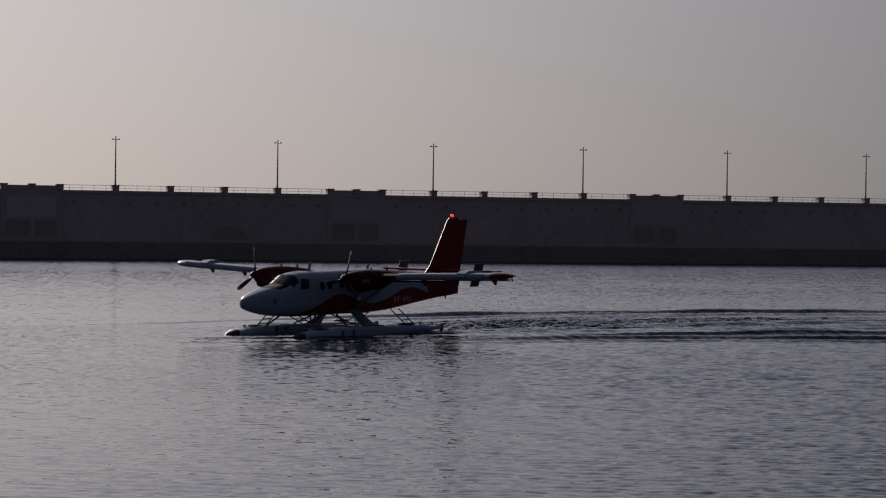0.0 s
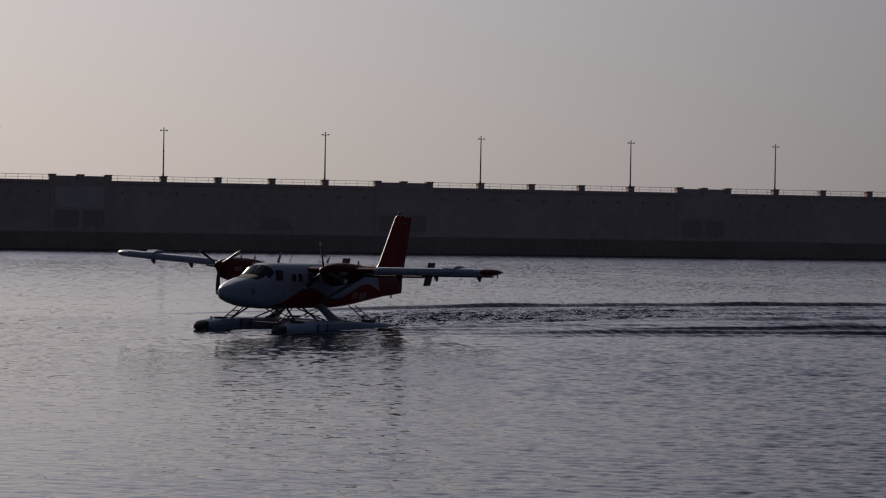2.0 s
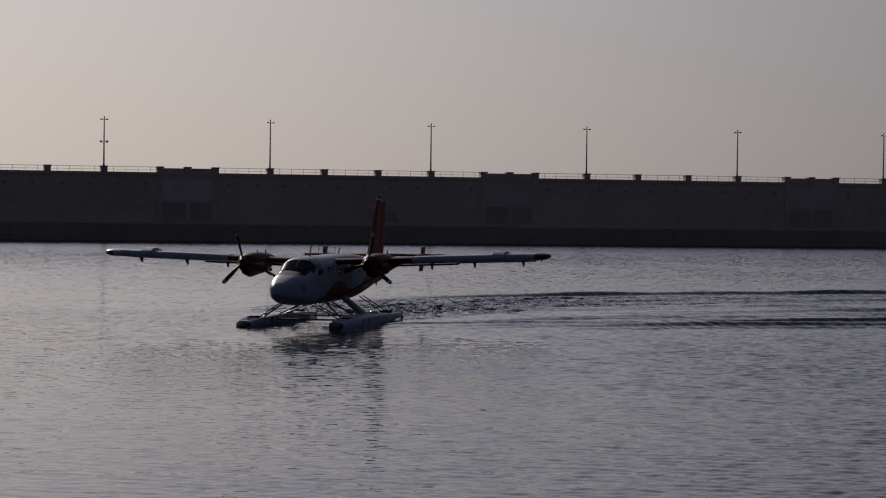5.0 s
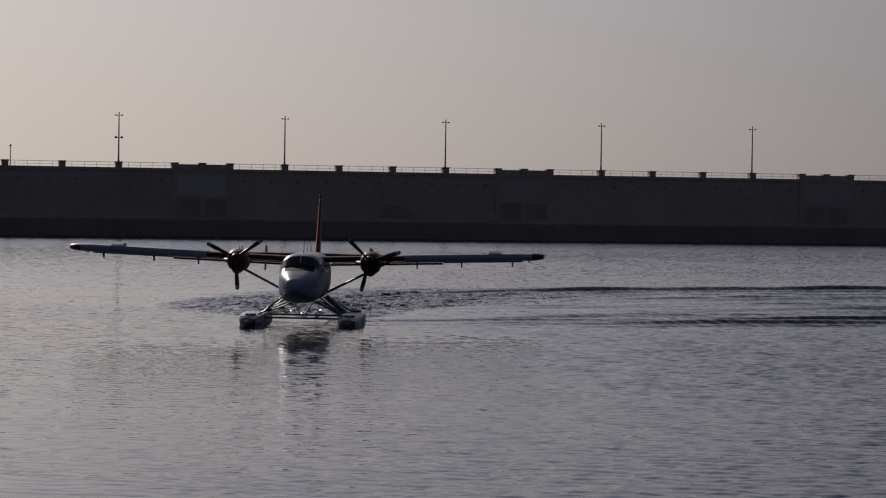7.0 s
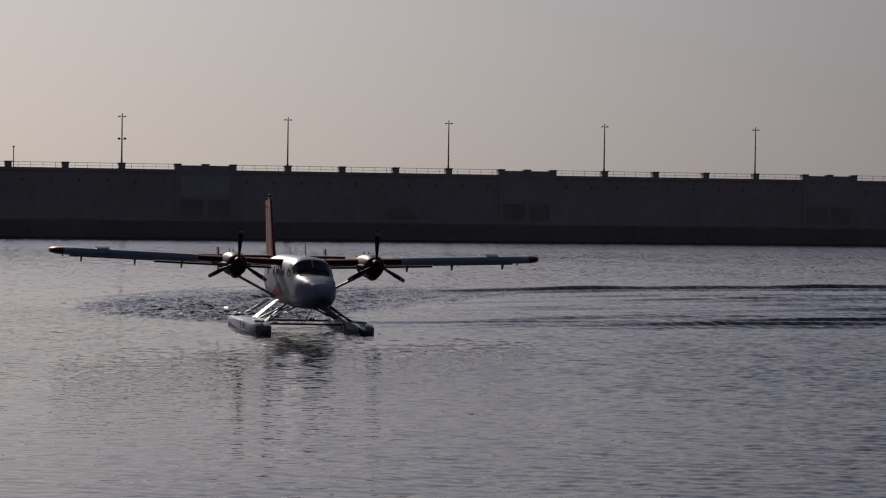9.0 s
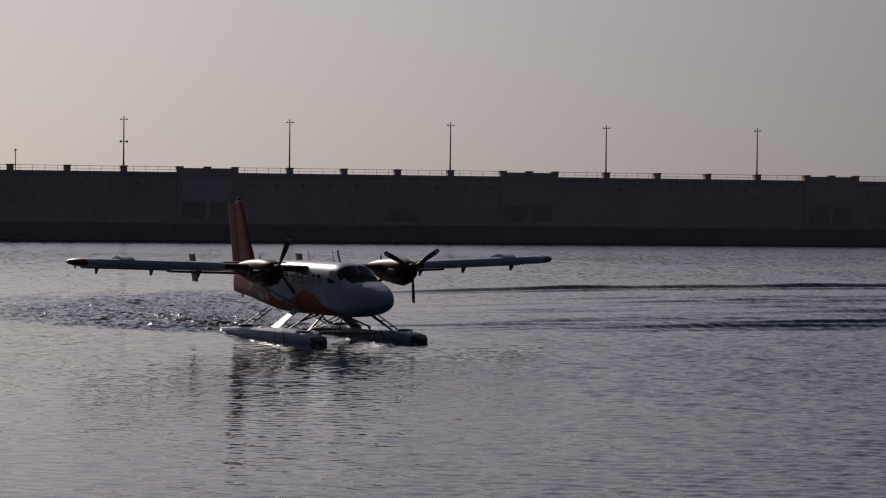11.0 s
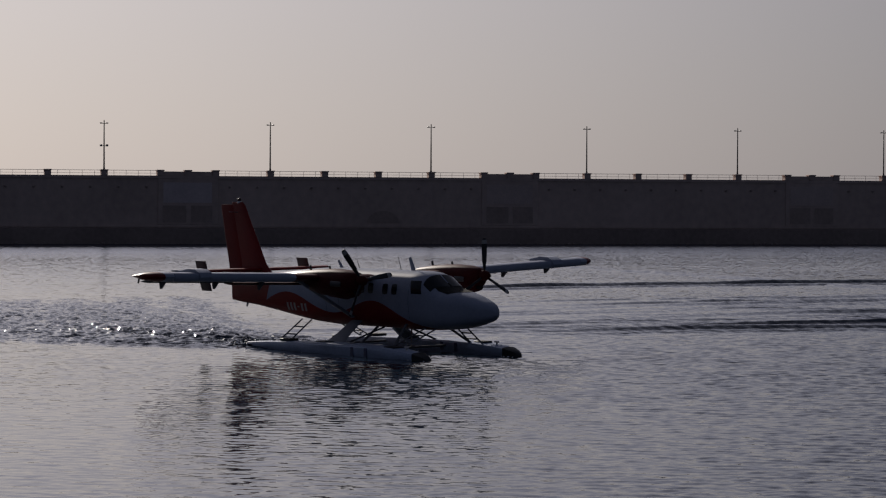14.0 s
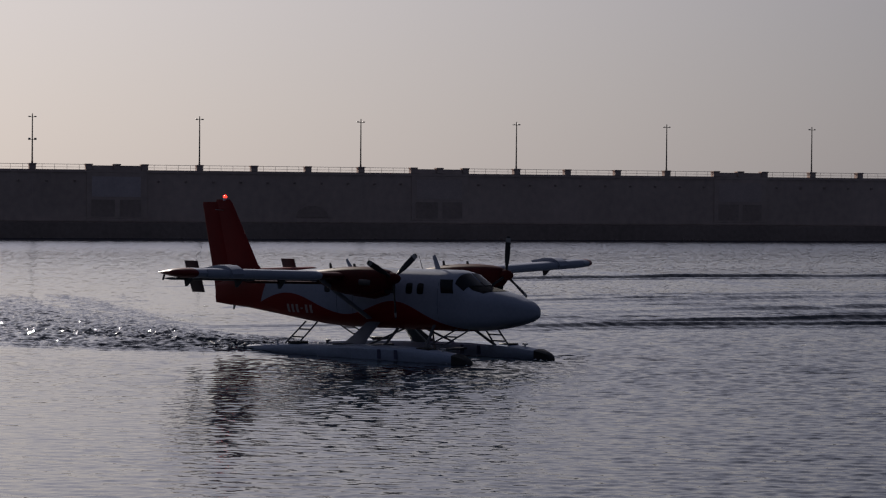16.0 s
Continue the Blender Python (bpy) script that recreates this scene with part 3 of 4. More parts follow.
def build_propeller(plane, side):
    prop = empty("propeller", pose(1.52, side * 2.7, 2.86))
    prop.parent = plane
    rings = []
    for x, r in ((0.3, 0.02), (0.26, 0.08), (0.16, 0.15), (0.0, 0.19), (-0.12, 0.19)):
        rings.append([(x, r * math.cos(k * math.tau / 16), r * math.sin(k * math.tau / 16)) for k in range(16)])
    part("spinner", loft(rings), m_darkred, prop, "dark red spinner")
    first = None
    for k in range(3):
        turn = pose(0, 0, 0, 120 * k)
        if first is None:
            bm = bmesh.new()
            rings = []
            for r, w, th, tw in ((0.14, 0.05, 0.05, 60), (0.3, 0.065, 0.045, 52), (0.5, 0.105, 0.03, 42), (0.8, 0.125, 0.022, 32), (1.1, 0.125, 0.016, 25), (1.24, 0.11, 0.012, 22), (1.295, 0.06, 0.008, 21)):
                ring = []
                for q in range(10):
                    a = q / 10 * math.tau
                    u, v = 0.75 * w * math.cos(a), th * math.sin(a)
                    t = radians(tw)
                    ring.append((u * math.sin(t) + v * math.cos(t), u * math.cos(t) - v * math.sin(t), r))
                rings.append(ring)
            loft(rings, bm=bm)
            first = part("blade", bm, m_blade, prop, "black propeller blade with a pale tip band")
            first.data.materials.append(m_tip)
            for f in first.data.polygons:
                if 1.1 < f.center.z < 1.24:
                    f.material_index = 1
        else:
            ob = new("blade", first.data)
            ob.parent = prop
            ob["label"] = first["label"]
            ob.matrix_basis = turn
    return prop


def build_half_wing(plane, s):
    def panel(y0, y1, lead, chord, drop=0.0, thick=0.16):
        return loft([aerofoil(lead + WING_X, chord, s * y, wing_z(y) - drop, thick) for y in (y0, y1)])

    part("wing_root", panel(0.3, 4.05, 0.0, 1.5), m_darkred, plane, "dark red inner wing panel")
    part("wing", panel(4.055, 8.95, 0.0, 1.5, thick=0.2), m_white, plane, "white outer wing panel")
    # dark paints on flap, aileron and vane stand for the wing's underside shade
    part("flap", panel(0.95, 5.6, -1.45, 0.62, 0.25, 0.13), m_darkred, plane, "drooped trailing flap")
    part("aileron", panel(5.65, 8.94, -1.46, 0.58, 0.19, 0.12), m_strut, plane)
    part("flap_slat", panel(1.0, 8.9, -1.35, 0.2, 0.17, 0.16), m_boot, plane, "slot vane under the wing, black for the slot's shade")
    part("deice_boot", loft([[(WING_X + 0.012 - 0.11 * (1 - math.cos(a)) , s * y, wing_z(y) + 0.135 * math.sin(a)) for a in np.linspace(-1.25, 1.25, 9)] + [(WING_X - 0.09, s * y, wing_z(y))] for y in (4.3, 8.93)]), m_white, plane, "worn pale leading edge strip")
    def tip_ring(k):
        half = max(0.1, 0.99 * (1 - k * k) ** 0.42)
        return aerofoil(WING_X - 0.97 + 0.2 * k * k + half, 2 * half, s * (8.95 + 0.85 * k), wing_z(8.95 + 0.85 * k), 0.155 * 1.98 * (1 - 0.55 * k ** 4) / (2 * half) * (0.75 if k > 0.99 else 1))

    part("wing_end", loft([tip_ring(k) for k in (0, 0.2, 0.38)]), m_white, plane)
    part("wing_tip", loft([tip_ring(k) for k in (0.385, 0.5, 0.65, 0.78, 0.88, 0.95, 1.0)]), m_tip_red, plane, "rounded dark red wing tip")
    bm = bmesh.new()
    bmesh.ops.create_icosphere(bm, subdivisions=2, radius=0.05, matrix=pose(WING_X - 0.55, s * 9.62, wing_z(9.6) + 0.02))
    part("nav_light", bm, m_nav if s > 0 else m_glass, plane, "small navigation light")
    # fence that wraps the leading edge
    y = 7.75
    rings = [[(x - 0.75 + WING_X, s * (y + d), wing_z(y) + zz) for x, zz in ((0.84, 0.0), (0.76, 0.15), (0.5, 0.26), (0.1, 0.27), (-0.5, 0.17), (-0.45, 0.05), (0.3, -0.14), (0.74, -0.12))] for d in (-0.24, 0.24)]
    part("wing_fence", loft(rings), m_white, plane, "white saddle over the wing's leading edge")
    for y, deep in ((4.55, 0.46), (6.4, 0.43), (8.5, 0.42)):
        bm = bmesh.new()
        rings = [[(WING_X - 1.1, s * y + d, wing_z(y) - 0.1), (WING_X - 1.58, s * y + d, wing_z(y) - 0.14), (WING_X - 1.52, s * y + d, wing_z(y) - deep), (WING_X - 1.46, s * y + d, wing_z(y) - deep)] for d in (-0.03, 0.03)]
        part("hinge_arm", loft(rings, bm=bm), m_strut, plane)
    bm = bmesh.new()
    rod(bm, (-2.0, s * 9.2, wing_z(9.2) - 0.02), (-2.08, s * 9.2, wing_z(9.2) - 0.24), 0.03)
    part("static_wick", bm, m_boot, plane)
    # nacelle
    rings = []
    for x, b, t, w in ((1.42, 2.66, 3.02, 0.2), (1.38, 2.58, 3.07, 0.27), (1.2, 2.43, 3.13, 0.36), (0.8, 2.32, 3.19, 0.41), (0.2, 2.27, 3.22, 0.42), (-0.5, 2.3, 3.2, 0.42), (-1.2, 2.44, 3.15, 0.36), (-1.9, 2.7, 3.06, 0.25), (-2.4, 2.84, 2.96, 0.12)):
        ring = []
        for k in range(24):
            c, q = math.cos(k * math.tau / 24), math.sin(k * math.tau / 24)
            ring.append((x, s * 2.7 + w * math.copysign(abs(c) ** 0.8, c), (b + t) / 2 + (t - b) / 2 * math.copysign(abs(q) ** 0.8, q)))
        rings.append(ring)
    nac = part("nacelle", loft(rings), m_darkred, plane, "dark red engine nacelle")
    bm = bmesh.new()
    rings = [[(x, s * 2.7 + w * math.cos(k * math.tau / 14), z + h * math.sin(k * math.tau / 14)) for k in range(14)] for x, w, h, z in ((1.25, 0.17, 0.1, 2.44), (1.22, 0.2, 0.13, 2.44), (0.7, 0.22, 0.17, 2.36), (-0.2, 0.16, 0.1, 2.36))]
    part("air_intake", loft(rings, bm=bm), m_darkred, nac)
    # a flat black disc gives the shade inside the intake
    bm = bmesh.new()
    rings = [[(1.262, s * 2.7 + w * math.cos(k * math.tau / 14), 2.44 + w * 0.58 * math.sin(k * math.tau / 14)) for k in range(14)] for w in (0.14, 0.02)]
    part("intake_mouth", loft(rings, bm=bm), m_black, nac, "flat black disc for the intake's shaded mouth")
    for d in (-1, 1):
        bm = bmesh.new()
        rod(bm, (0.85, s * 2.7 + d * 0.34, 2.72), (0.5, s * 2.7 + d * 0.52, 2.74), 0.1, 0.09, 12)
        part("exhaust_stub", bm, m_burnt, nac, "burnt metal exhaust stub")
    for x in (-0.2, -1.3):
        bm = bmesh.new()
        rod(bm, (x, s * 2.7, 3.1), (x - 0.04, s * 2.7, 3.3), 0.07, 0.05, 8, 0.4)
        part("vent", bm, m_black, nac)
    bm = bmesh.new()
    rod(bm, (-1.0, s * 3.45, wing_z(3.45) - 0.12), (-1.4, s * 0.86, 1.46), 0.13, 0.13, 12, 0.4)
    part("wing_strut", bm, m_wing_strut, plane, "white faired wing strut darkened for shade")


def build_floats(plane, s):
    c = s * 1.975
    prof = ((4.05, 0.10, 0.23, 0.06), (4.0, 0.04, 0.285, 0.15), (3.7, -0.04, 0.37, 0.26), (3.2, -0.18, 0.44, 0.37), (2.4, -0.36, 0.51, 0.46), (1.0, -0.5, 0.56, 0.5), (-0.6, -0.5, 0.55, 0.5), (-0.62, -0.35, 0.55, 0.5),
            (-2.5, -0.22, 0.50, 0.46), (-4.5, 0.0, 0.43, 0.34), (-5.6, 0.1, 0.36, 0.18), (-6.1, 0.16, 0.32, 0.08))
    rings = []
    for x, b, t, w in prof:
        b, t = b + 0.13, t + 0.13
        chine = max(b + 0.08, 0.3 - 0.08 * (x > 3.5))
        rings.append([(x, c - w, t - 0.13), (x, c - w * 0.9, t - 0.06), (x, c - w * 0.3, t - 0.03), (x, c + w * 0.3, t - 0.03), (x, c + w * 0.9, t - 0.06), (x, c + w, t - 0.13),
                      (x, c + w * 0.96, chine), (x, c + w * 0.4, b + 0.04), (x, c, b), (x, c - w * 0.4, b + 0.04), (x, c - w * 0.96, chine)])
    hull = part("float", loft(rings), m_float, plane, "pale grey float with a black bow")
    rings = []
    for x, w, lo, hi in ((4.26, 0.03, 0.05, 0.13), (4.16, 0.11, 0.02, 0.22), (4.0, 0.175, -0.01, 0.295), (3.62, 0.3, -0.08, 0.395)):
        lo, hi = lo + 0.13, hi + 0.13
        rings.append([(x, c - w, lo + 0.03), (x, c - w, hi - 0.05), (x, c - w * 0.6, hi - 0.02), (x, c, hi), (x, c + w * 0.6, hi - 0.02), (x, c + w, hi - 0.05), (x, c + w, lo + 0.03), (x, c, lo)])
    part("bow_bumper", loft(rings), m_black, hull, "black rubber bow bumper")
    for x in (0.58, 1.32):
        for d in (-1, 1):
            bm = bmesh.new()
            box(bm, x, x + 0.15, c + d * 0.497 - 0.008, c + d * 0.497 + 0.008, 0.27, 0.57)
            part("stripe", bm, m_stripe, hull, "navy stripe")
    bm = bmesh.new()
    box(bm, -6.3, -6.05, c - 0.02, c + 0.02, 0.12, 0.46, bevel=0.01)
    part("water_rudder", bm, m_strut, hull)
    for x in (3.0, -4.6):
        bm = bmesh.new()
        rod(bm, (x - 0.1, c, 0.65), (x + 0.1, c, 0.65), 0.03)
        rod(bm, (x, c, 0.48), (x, c, 0.65), 0.035)
        part("cleat", bm, m_metal, hull)
    for x0, x1 in ((2.55, 2.0), (0.6, 0.0), (-1.2, -1.8), (-3.3, -3.9)):
        bm = bmesh.new()
        box(bm, x1, x0, c - 0.2, c + 0.2, 0.56, 0.655, bevel=0.02)
        part("deck_hatch", bm, m_boot, hull, "dark non-slip deck pad")
    # broad faired leg from the body's side down to the deck
    rings = []
    for k in (0, 0.5, 1):
        p = Vector((-1.25 - 0.1 * k, s * (0.8 + 1.0 * k), 1.3 - 0.82 * k))
        ch = 0.32 + 0.26 * k * k
        rings.append([p + Vector((ch * math.cos(q * math.tau / 14), 0.12 * math.sin(q * math.tau / 14), 0.05 * math.sin(q * math.tau / 14))) for q in range(14)])
    part("leg_fairing", loft(rings), m_wing_strut, plane, "broad white faired leg darkened for shade")

    def strut(a, b, r=0.045, name="float_strut", mat=m_strut, flat=0.6):
        bm = bmesh.new()
        rod(bm, a, b, r, r, 8, flat)
        return part(name, bm, mat, plane)

    # ladders fore and aft: two rails and rungs
    for xa, za, xb in ((2.6, 1.18, 2.05), (-4.4, 1.2, -4.2)):
        top = [Vector((xa + d, s * 0.66, za + 0.03)) for d in (-0.2, 0.36)]
        foot = [Vector((xb + d, s * 1.8, 0.55)) for d in (-0.2, 0.42)]
        lad = empty("ladder")
        lad.parent = plane
        for a, b in zip(top, foot):
            bm = bmesh.new()
            rod(bm, a, b, 0.034, 0.034, 8, 0.7)
            part("rail", bm, m_strut, lad)
        for k in (0.35, 0.7):
            bm = bmesh.new()
            rod(bm, top[0].lerp(foot[0], k), top[1].lerp(foot[1], k), 0.025)
            part("rung", bm, m_strut, lad)
    strut((-0.3, s * 0.6, 1.14), (0.15, s * 1.8, 0.55), 0.06)
    strut((-0.3, s * 0.3, 1.12), (-0.75, s * 1.75, 0.55), 0.05)
    strut((1.5, s * 0.78, 1.3), (2.0, s * 1.8, 0.5), 0.065)
    # V brace from the keel to the spreader bar
    strut((0.3, s * 0.42, 1.12), (0.75, 0.04 * s, 0.5), 0.035, "keel_brace", m_metal)


BEACON = (-9.4, 0, 5.47)


def build_plane():
    plane = empty("seaplane")
    tagged(plane, "white and red twin-propeller seaplane taxiing on two floats", "seaplane")
    rings = []
    for x in list(np.linspace(5.29, 4.2, 12)) + list(np.linspace(4.0, -9.85, 70)):
        b, t, w = section(x)
        zc, hh = (b + t) / 2, (t - b) / 2
        r = []
        for k in range(40):
            a = k / 40 * math.tau
            c, s = math.cos(a), math.sin(a)
            r.append((x, w * math.copysign(abs(c) ** (2 / POWER_N), c), zc + hh * math.copysign(abs(s) ** (2 / POWER_N), s)))
        rings.append(r)
    body = part("fuselage", loft(rings), m_livery, plane, "white fuselage with a red wave along the belly")
    for s in (1, -1):
        part("windscreen_pane", top_patch(2.97, 2.39, s * 0.035, s * 0.76, taper=0.35), m_glass, body, "dark sloping windscreen pane")
        part("cockpit_window", side_patch(1.88, 2.40, 2.36, 2.80, s, skew=-0.13), m_glass, body, "dark cockpit side window")
        for x in (0.95, 0.45, -0.35, -0.85, -1.7):
            part("cabin_window", side_patch(x - 0.15, x + 0.15, 2.30, 2.66, s, round_to=0.12), m_glass, body, "dark rounded cabin window")
        part("cabin_window", side_patch(-3.5, -3.2, 2.26, 2.6, s, round_to=0.15), m_glass, body, "dark rounded cabin window")
        if s > 0:
            part("emblem", side_patch(3.78, 4.04, 1.76, 2.04, s, round_to=0.28, n=8), m_emblem, body, "dark round badge")
        part("glare_panel", top_patch(3.8, 2.8, s * 0.002, s * 0.6, out=0.006, n=12, taper=0.9), m_matt, body, "matt black anti-glare panel")
        # lettering on the tail as plain bars
        for k in range(6):
            x = -4.2 - 0.25 * k
            h0, h1 = (1.53, 1.81) if k != 2 else (1.65, 1.70)
            part("marking_bar", side_patch(x - 0.065, x + 0.065, h0, h1, s, out=0.006, n=2), m_bars, body, "pale lettering bar")
        # door edge lines
        for x0, x1, z0, z1 in ((-2.9, -2.885, 1.4, 2.8), (-2.15, -2.135, 1.4, 2.8), (1.72, 1.732, 1.5, 2.9)):
            part("door_seam", side_patch(x0, x1, z0, z1, s, out=0.004, n=6), m_boot, body)
        build_half_wing(plane, s)
        build_floats(plane, s)
        rings = [aerofoil(-7.85 - 0.1 * k, 0.85, s * (0.05 + 3.05 * k), 2.9, 0.13) for k in (0, 1)]
        part("tailplane", loft(rings), m_red, plane)
        rings = [aerofoil(-8.72 - 0.1 * k, 0.55, s * (0.2 + 2.9 * k), 2.9, 0.1) for k in (0, 1)]
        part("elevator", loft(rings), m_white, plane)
        rings = [aerofoil(-8.15 - 0.36 * z, 0.72 - 0.1 * abs(z), s * 2.3, 2.9 + z, 0.08, vertical=True) for z in (-0.72, -0.2, 0.36)]
        part("finlet", loft(rings), m_finlet, plane, "very dark finlet on the tailplane")
    # fin with rudder
    rings = [aerofoil(xl, ch, 0, z, th, vertical=True) for xl, ch, z, th in ((-6.7, 2.3, 2.55, 0.07), (-7.35, 1.95, 2.8, 0.11), (-7.7, 1.62, 3.1, 0.12), (-9.02, 0.85, 5.26, 0.11), (-9.17, 0.69, 5.38, 0.09))]
    part("fin", loft(rings), m_red, plane, "tall red tail fin")
    rings = [aerofoil(xl, xl - xt, 0, z, th, vertical=True) for xl, xt, z, th in ((-9.2, -9.85, 1.74, 0.06), (-9.12, -9.95, 2.4, 0.07), (-9.18, -10.1, 3.1, 0.07), (-9.74, -10.58, 5.18, 0.06), (-9.76, -10.57, 5.29, 0.05))]
    part("rudder", loft(rings), m_red, plane, "red rudder")
    for s in (1, -1):
        bm = bmesh.new()
        rod(bm, (-9.45, s * 0.03, 5.0), (-9.45, s * 0.42, 5.02), 0.02, 0.012, 6)
        part("tail_aerial", bm, m_metal, plane)
    bm = bmesh.new()
    rod(bm, (BEACON[0], 0, 5.34), (BEACON[0], 0, 5.43), 0.08, 0.06, 10)
    part("beacon_base", bm, m_metal, plane)
    beacon = empty("beacon", pose(*BEACON))
    beacon.parent = plane
    tagged(beacon, "flashing red beacon on the fin, blinked by turning")
    # the dark half is added to hide the flashing lamp between flashes
    for name, sign, mat, r in (("lamp", 1, m_beacon, 0.072), ("blink_shield", -1, m_finlet, 0.077)):
        bm = bmesh.new()
        bmesh.ops.create_uvsphere(bm, u_segments=16, v_segments=10, radius=r)
        bmesh.ops.bisect_plane(bm, geom=bm.verts[:] + bm.edges[:] + bm.faces[:], plane_co=(0, 0, 0), plane_no=(-sign, 0, 0), clear_outer=True)
        bmesh.ops.holes_fill(bm, edges=[e for e in bm.edges if e.is_boundary], sides=0)
        part(name, bm, mat, beacon)
    bm = bmesh.new()
    rod(bm, (-8.9, 0, 1.66), (-8.95, 0, 1.5), 0.05, 0.03, 8)
    part("tail_skid", bm, m_metal, plane)
    # roof aerials
    for x, h, w in ((0.95, 0.44, 0.12), (-3.1, 0.25, 0.09)):
        bm = bmesh.new()
        rod(bm, (x, 0, 3.08), (x - 0.2, 0, 3.1 + h), w, w * 0.6, 10, 0.18)
        part("blade_aerial", bm, m_white, body)
    for x, h in ((0.15, 0.42), (-2.2, 0.3)):
        bm = bmesh.new()
        rod(bm, (x, 0.1, 3.08), (x - 0.16, 0.1, 3.1 + h), 0.014, 0.008, 6)
        part("whip_aerial", bm, m_boot, body)
    # spreader bars between the floats
    for x in (0.8, -2.6):
        bm = bmesh.new()
        rod(bm, (x, -1.6, 0.45), (x, 1.6, 0.45), 0.08, 0.08, 10, 0.5)
        part("spreader_bar", bm, m_strut, plane)
    return plane, beacon, build_propeller(plane, 1), build_propeller(plane, -1)


seaplane, tail_beacon, prop_port, prop_starboard = build_plane()

# ---- wake ----


def trail(x):
    """Sideways bend of the wake behind the turning seaplane."""
    d = -(x + 4.0)
    bend = d * d / 105 if d < 34 else 34 * 34 / 105 + (d - 34) * 0.65
    return bend - 2.2 * min(1.0, max(0.0, d) / 7)


def build_churn():
    """Water churned up behind the floats and under the propellers; it follows the seaplane."""
    wash = empty("propeller_wash")
    tagged(wash, "choppy churned water and foam trailing behind the floats", "wake", kind="stuff")
    bm = bmesh.new()
    nx, ny = 420, 230
    rows = []
    for i in range(nx + 1):
        u = i / nx
        x = -4.0 - 46 * u
        half = 4.4 + 13 * u
        row = []
        for j in range(ny + 1):
            v = 2 * j / ny - 1
            y = v * half + trail(x)
            fade = max(0.0, 1 - v * v) * min(1, u * 10) * (1 - u) ** 0.55
            w = y - trail(x)
            n0 = 1.5 * math.sin(1.7 * (w + 0.5 * math.sin(x * 0.23)) + 2.5 * noise.noise(Vector((x * 0.12, w * 0.25, 9.0))))
            n1 = noise.noise(Vector((x * 0.5, w * 1.3, 1.0)))
            n2 = 0.55 - 2 * abs(noise.noise(Vector((x * 1.3, w * 1.9, 4.0))))
            n3 = noise.noise(Vector((x * 3.6, w * 5.0, 7.0)))
            rough = 0.6 + 0.6 * max(0.0, noise.noise(Vector((x * 0.16, w * 0.22, 6.0))) + 0.45)
            d = -(x + 4.0)
            b = abs(w - 2.2 * min(1.0, max(0.0, d) / 7)) - 2.1 - 0.09 * d  # the waves that spread from each stern
            stern = math.exp(-(b / 0.45) ** 2) - 0.6 * math.exp(-((b + 0.8) / 0.45) ** 2)
            n0 += 3.6 * stern * math.exp(-d / 22)
            z = fade * (0.045 * n0 + 0.08 * n1 + (0.14 * n2 + 0.09 * n3) * rough + 0.1) - 0.03 * (1 - fade)
            row.append(bm.verts.new((x, y, z)))
        rows.append(row)
    for a, b in zip(rows, rows[1:]):
        for j in range(ny):
            bm.faces.new((a[j], a[j + 1], b[j + 1], b[j]))
    part("churned_surface", bm, m_churn, wash)
    # white flecks: foam, and sun glints on the churn put in as white bits
    rng = random.Random(21)
    bm = bmesh.new()

    def fleck(x, y, z, d):
        k = rng.randrange(5, 8)
        a0 = rng.uniform(0, 6)
        pts = [(x + d * rng.uniform(0.5, 1.3) * math.cos(a0 + q * math.tau / k), y + d * rng.uniform(0.4, 1.0) * math.sin(a0 + q * math.tau / k), z - 0.02) for q in range(k)]
        vs = [bm.verts.new(p) for p in pts]
        top = bm.verts.new((x, y, z + d * 0.16))
        for q in range(k):
            bm.faces.new((vs[q], vs[(q + 1) % k], top))

    for _ in range(2600):
        u = rng.random() ** 1.3
        x = -6 - 26 * u
        y = rng.gauss(0, 1.9 + 2.6 * u) + trail(x)
        fleck(x, y, 0.12, rng.uniform(0.008, 0.032) * (1.8 if rng.random() < 0.08 else 1))
    for s in (-1, 1):
        for _ in range(22):  # bow splash and the trail along each float
            x = rng.choice((rng.gauss(3.9, 0.35), rng.uniform(-6.8, 3.5), rng.gauss(-6.6, 0.6)))
            y = s * 1.975 + rng.choice((-1, 1)) * (0.52 + abs(rng.gauss(0, 0.15))) * (1 if x < 3.4 else 0.6)
            fleck(x, y, 0.02, rng.uniform(0.015, 0.045))
        for _ in range(22):  # spray thrown up behind each stern
            fleck(rng.gauss(-7.2, 0.7), s * 1.975 + rng.gauss(0, 0.35), 0.06 + abs(rng.gauss(0, 0.05)), rng.uniform(0.02, 0.055))
    part("foam", bm, m_foam_glint, wash, "small white flecks for foam and sun glints")
    return wash


propeller_wash = build_churn()

TAXI = [  # seconds, x, y, heading, pitch, bank
    (0, 2.06, 114.96, 227.61, -1.20, -0.55),
    (2, -1.57, 111.36, 238.36, 0.87, -1.16),
    (4, -3.89, 107.91, 249.10, 0.41, -0.14),
    (5, -4.73, 106.58, 254.98, -0.66, 0.46),
    (7.5, -5.81, 102.99, 272.68, 0.72, -0.59),
    (8.5, -5.85, 100.93, 278.89, 1.07, -0.51),
    (9, -5.75, 99.86, 282.09, 0.18, -0.60),
    (11.5, -4.01, 93.55, 298.88, 0.54, 0.36),
    (12.5, -3.03, 91.34, 303.80, 0.96, -0.83),
    (14.5, -0.45, 86.77, 310.90, -0.31, 1.27),
    (16, 1.89, 83.70, 315.19, 0.37, 0.17),
]


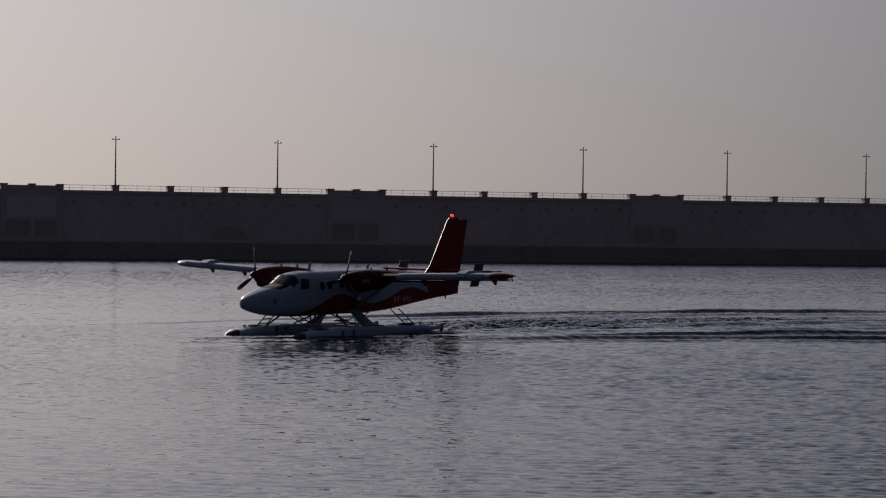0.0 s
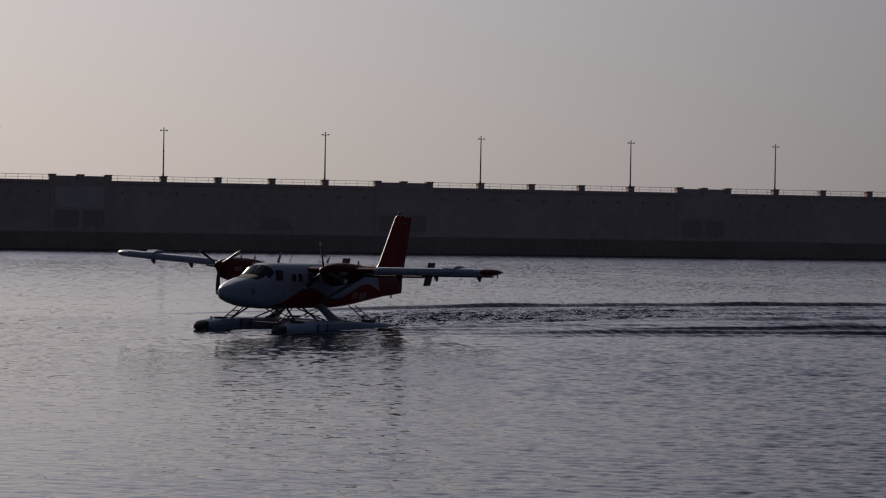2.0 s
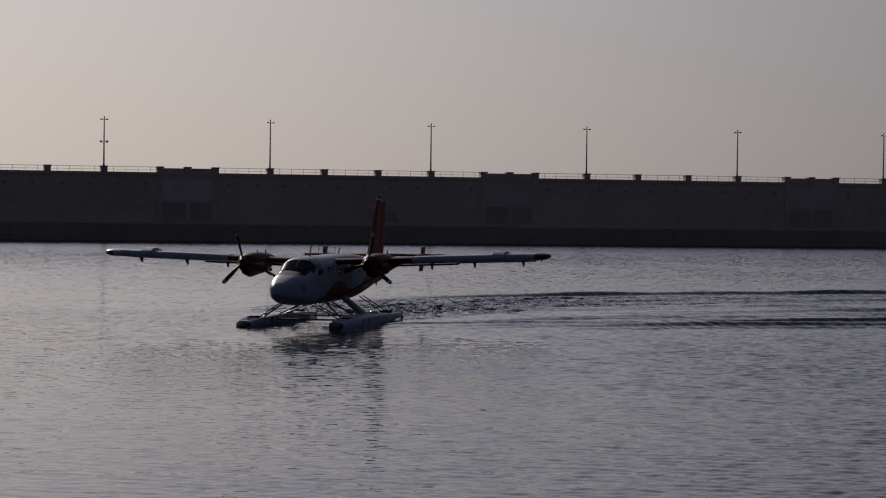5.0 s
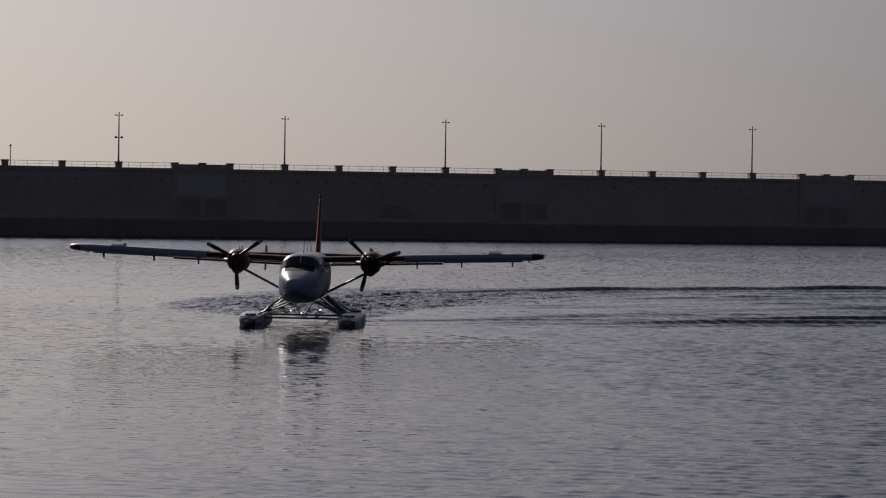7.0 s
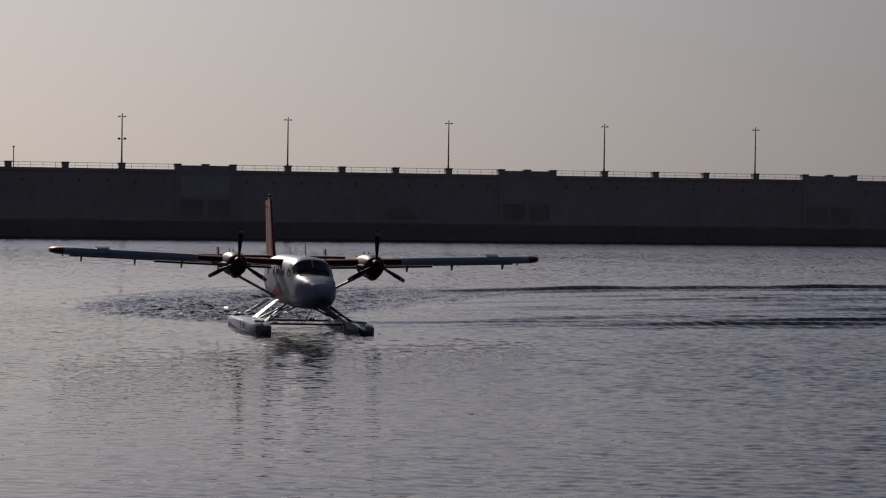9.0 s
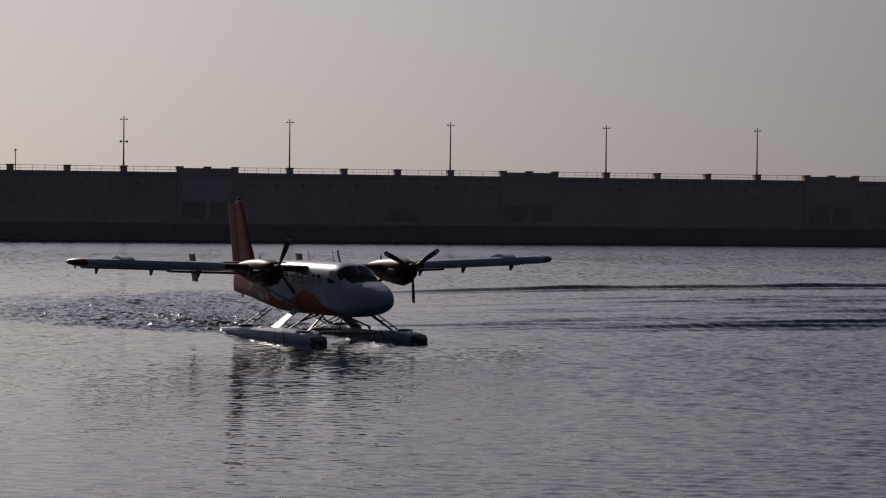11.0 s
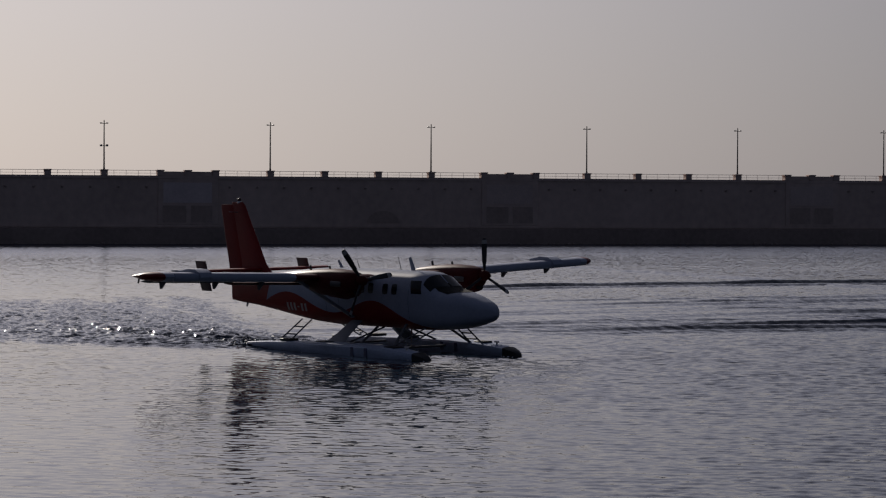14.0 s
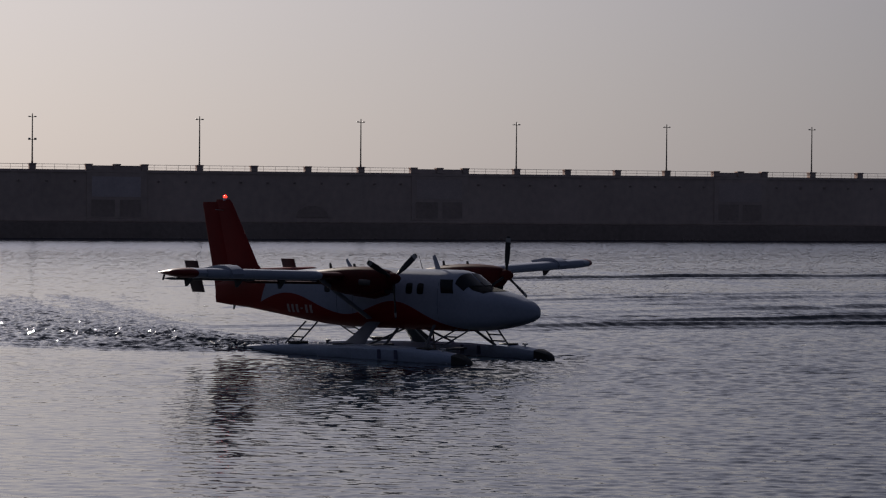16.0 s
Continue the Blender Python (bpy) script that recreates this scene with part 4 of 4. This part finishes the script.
# seconds, blade angle of the port and the starboard propeller (clockwise from upright, seen from ahead)
BLADES = [
    (0, 16, -3), (0.5, -20, -2), (1, 13, 15), (1.5, 60, 20), (2, -10, 60), (2.5, 5, -32), (3, 28, -8), (3.5, -38, 8), (4, 25, 43), (4.5, 10, -42), (5, 10, -15),
    (7.5, 60, 43), (8, 25, 30), (8.5, 20, 58), (9, 0, 3), (11.5, 42, -3), (12, 46, 12), (12.5, 21, 60), (13, 60, -2), (13.5, 60, 31), (14, 0, -37),
    (14.5, -8, 10), (15, -5, 62), (15.5, 5, 2), (16, 5, 55)]
SPIN = 1000.0  # degrees a second, near enough


def spin_rows(side, which):
    """A row every thirtieth of a second, evenly turning between the known angles."""
    rows, turned, last = [], 0.0, None
    for t, *angles in BLADES:
        a = -angles[which]
        if last is not None:
            t0, a0 = last
            want = SPIN * (t - t0)
            delta = (a - a0) % 120
            delta += 120 * round((want - delta) / 120)
            n = round((t - t0) * 30)
            for k in range(1, n + 1):
                rows.append((t0 + (t - t0) * k / n, pose(1.52, side * 2.7, 2.86, turned + delta * k / n)))
            turned += delta
        else:
            turned = a
            rows.append((t, pose(1.52, side * 2.7, 2.86, a)))
        last = (t, a)
    return rows


# seconds at which the beacon's lamp faces the quay
FLASHES = (0, 4, 8, 12, 14.5, 16)


def beacon_rows():
    rows, turned = [], 0.0
    for k in range(33):
        t = k / 2
        for j in range(15 if k < 32 else 1):
            q = t + j / 30
            step = 180 if (t in FLASHES) != (t + 0.5 in FLASHES) else 360
            heading = float(np.interp(q, [r[0] for r in TAXI], [r[3] for r in TAXI]))
            rows.append((q, pose(*BEACON, 0, 0, 270 - heading + turned + step * j / 15)))
        turned += step
    return rows


def motions():
    path = [(t, pose(x, y, 0.0, bank, -pitch, heading)) for t, x, y, heading, pitch, bank in TAXI]
    walk(seaplane, path)
    walk(propeller_wash, [(t, pose(x, y, LEVEL, 0, 0, heading)) for t, x, y, heading, pitch, bank in TAXI])
    walk(water, [(0, pose(1.5, 1.0, LEVEL)), (8, pose(0, -3.1, LEVEL)), (16, pose(-1.5, -7.2, LEVEL))])
    walk(wake_crest, [(0, pose(2, -8, LEVEL)), (8, pose(0, 0, LEVEL)), (16, pose(-2, 15, LEVEL))])
    walk(wave_front, [(0, pose(22.0, 4.7, LEVEL)), (16, pose(-6.2, -1.3, LEVEL))])
    walk(tail_beacon, beacon_rows())
    walk(prop_port, spin_rows(1, 0))
    walk(prop_starboard, spin_rows(-1, 1))


motions()
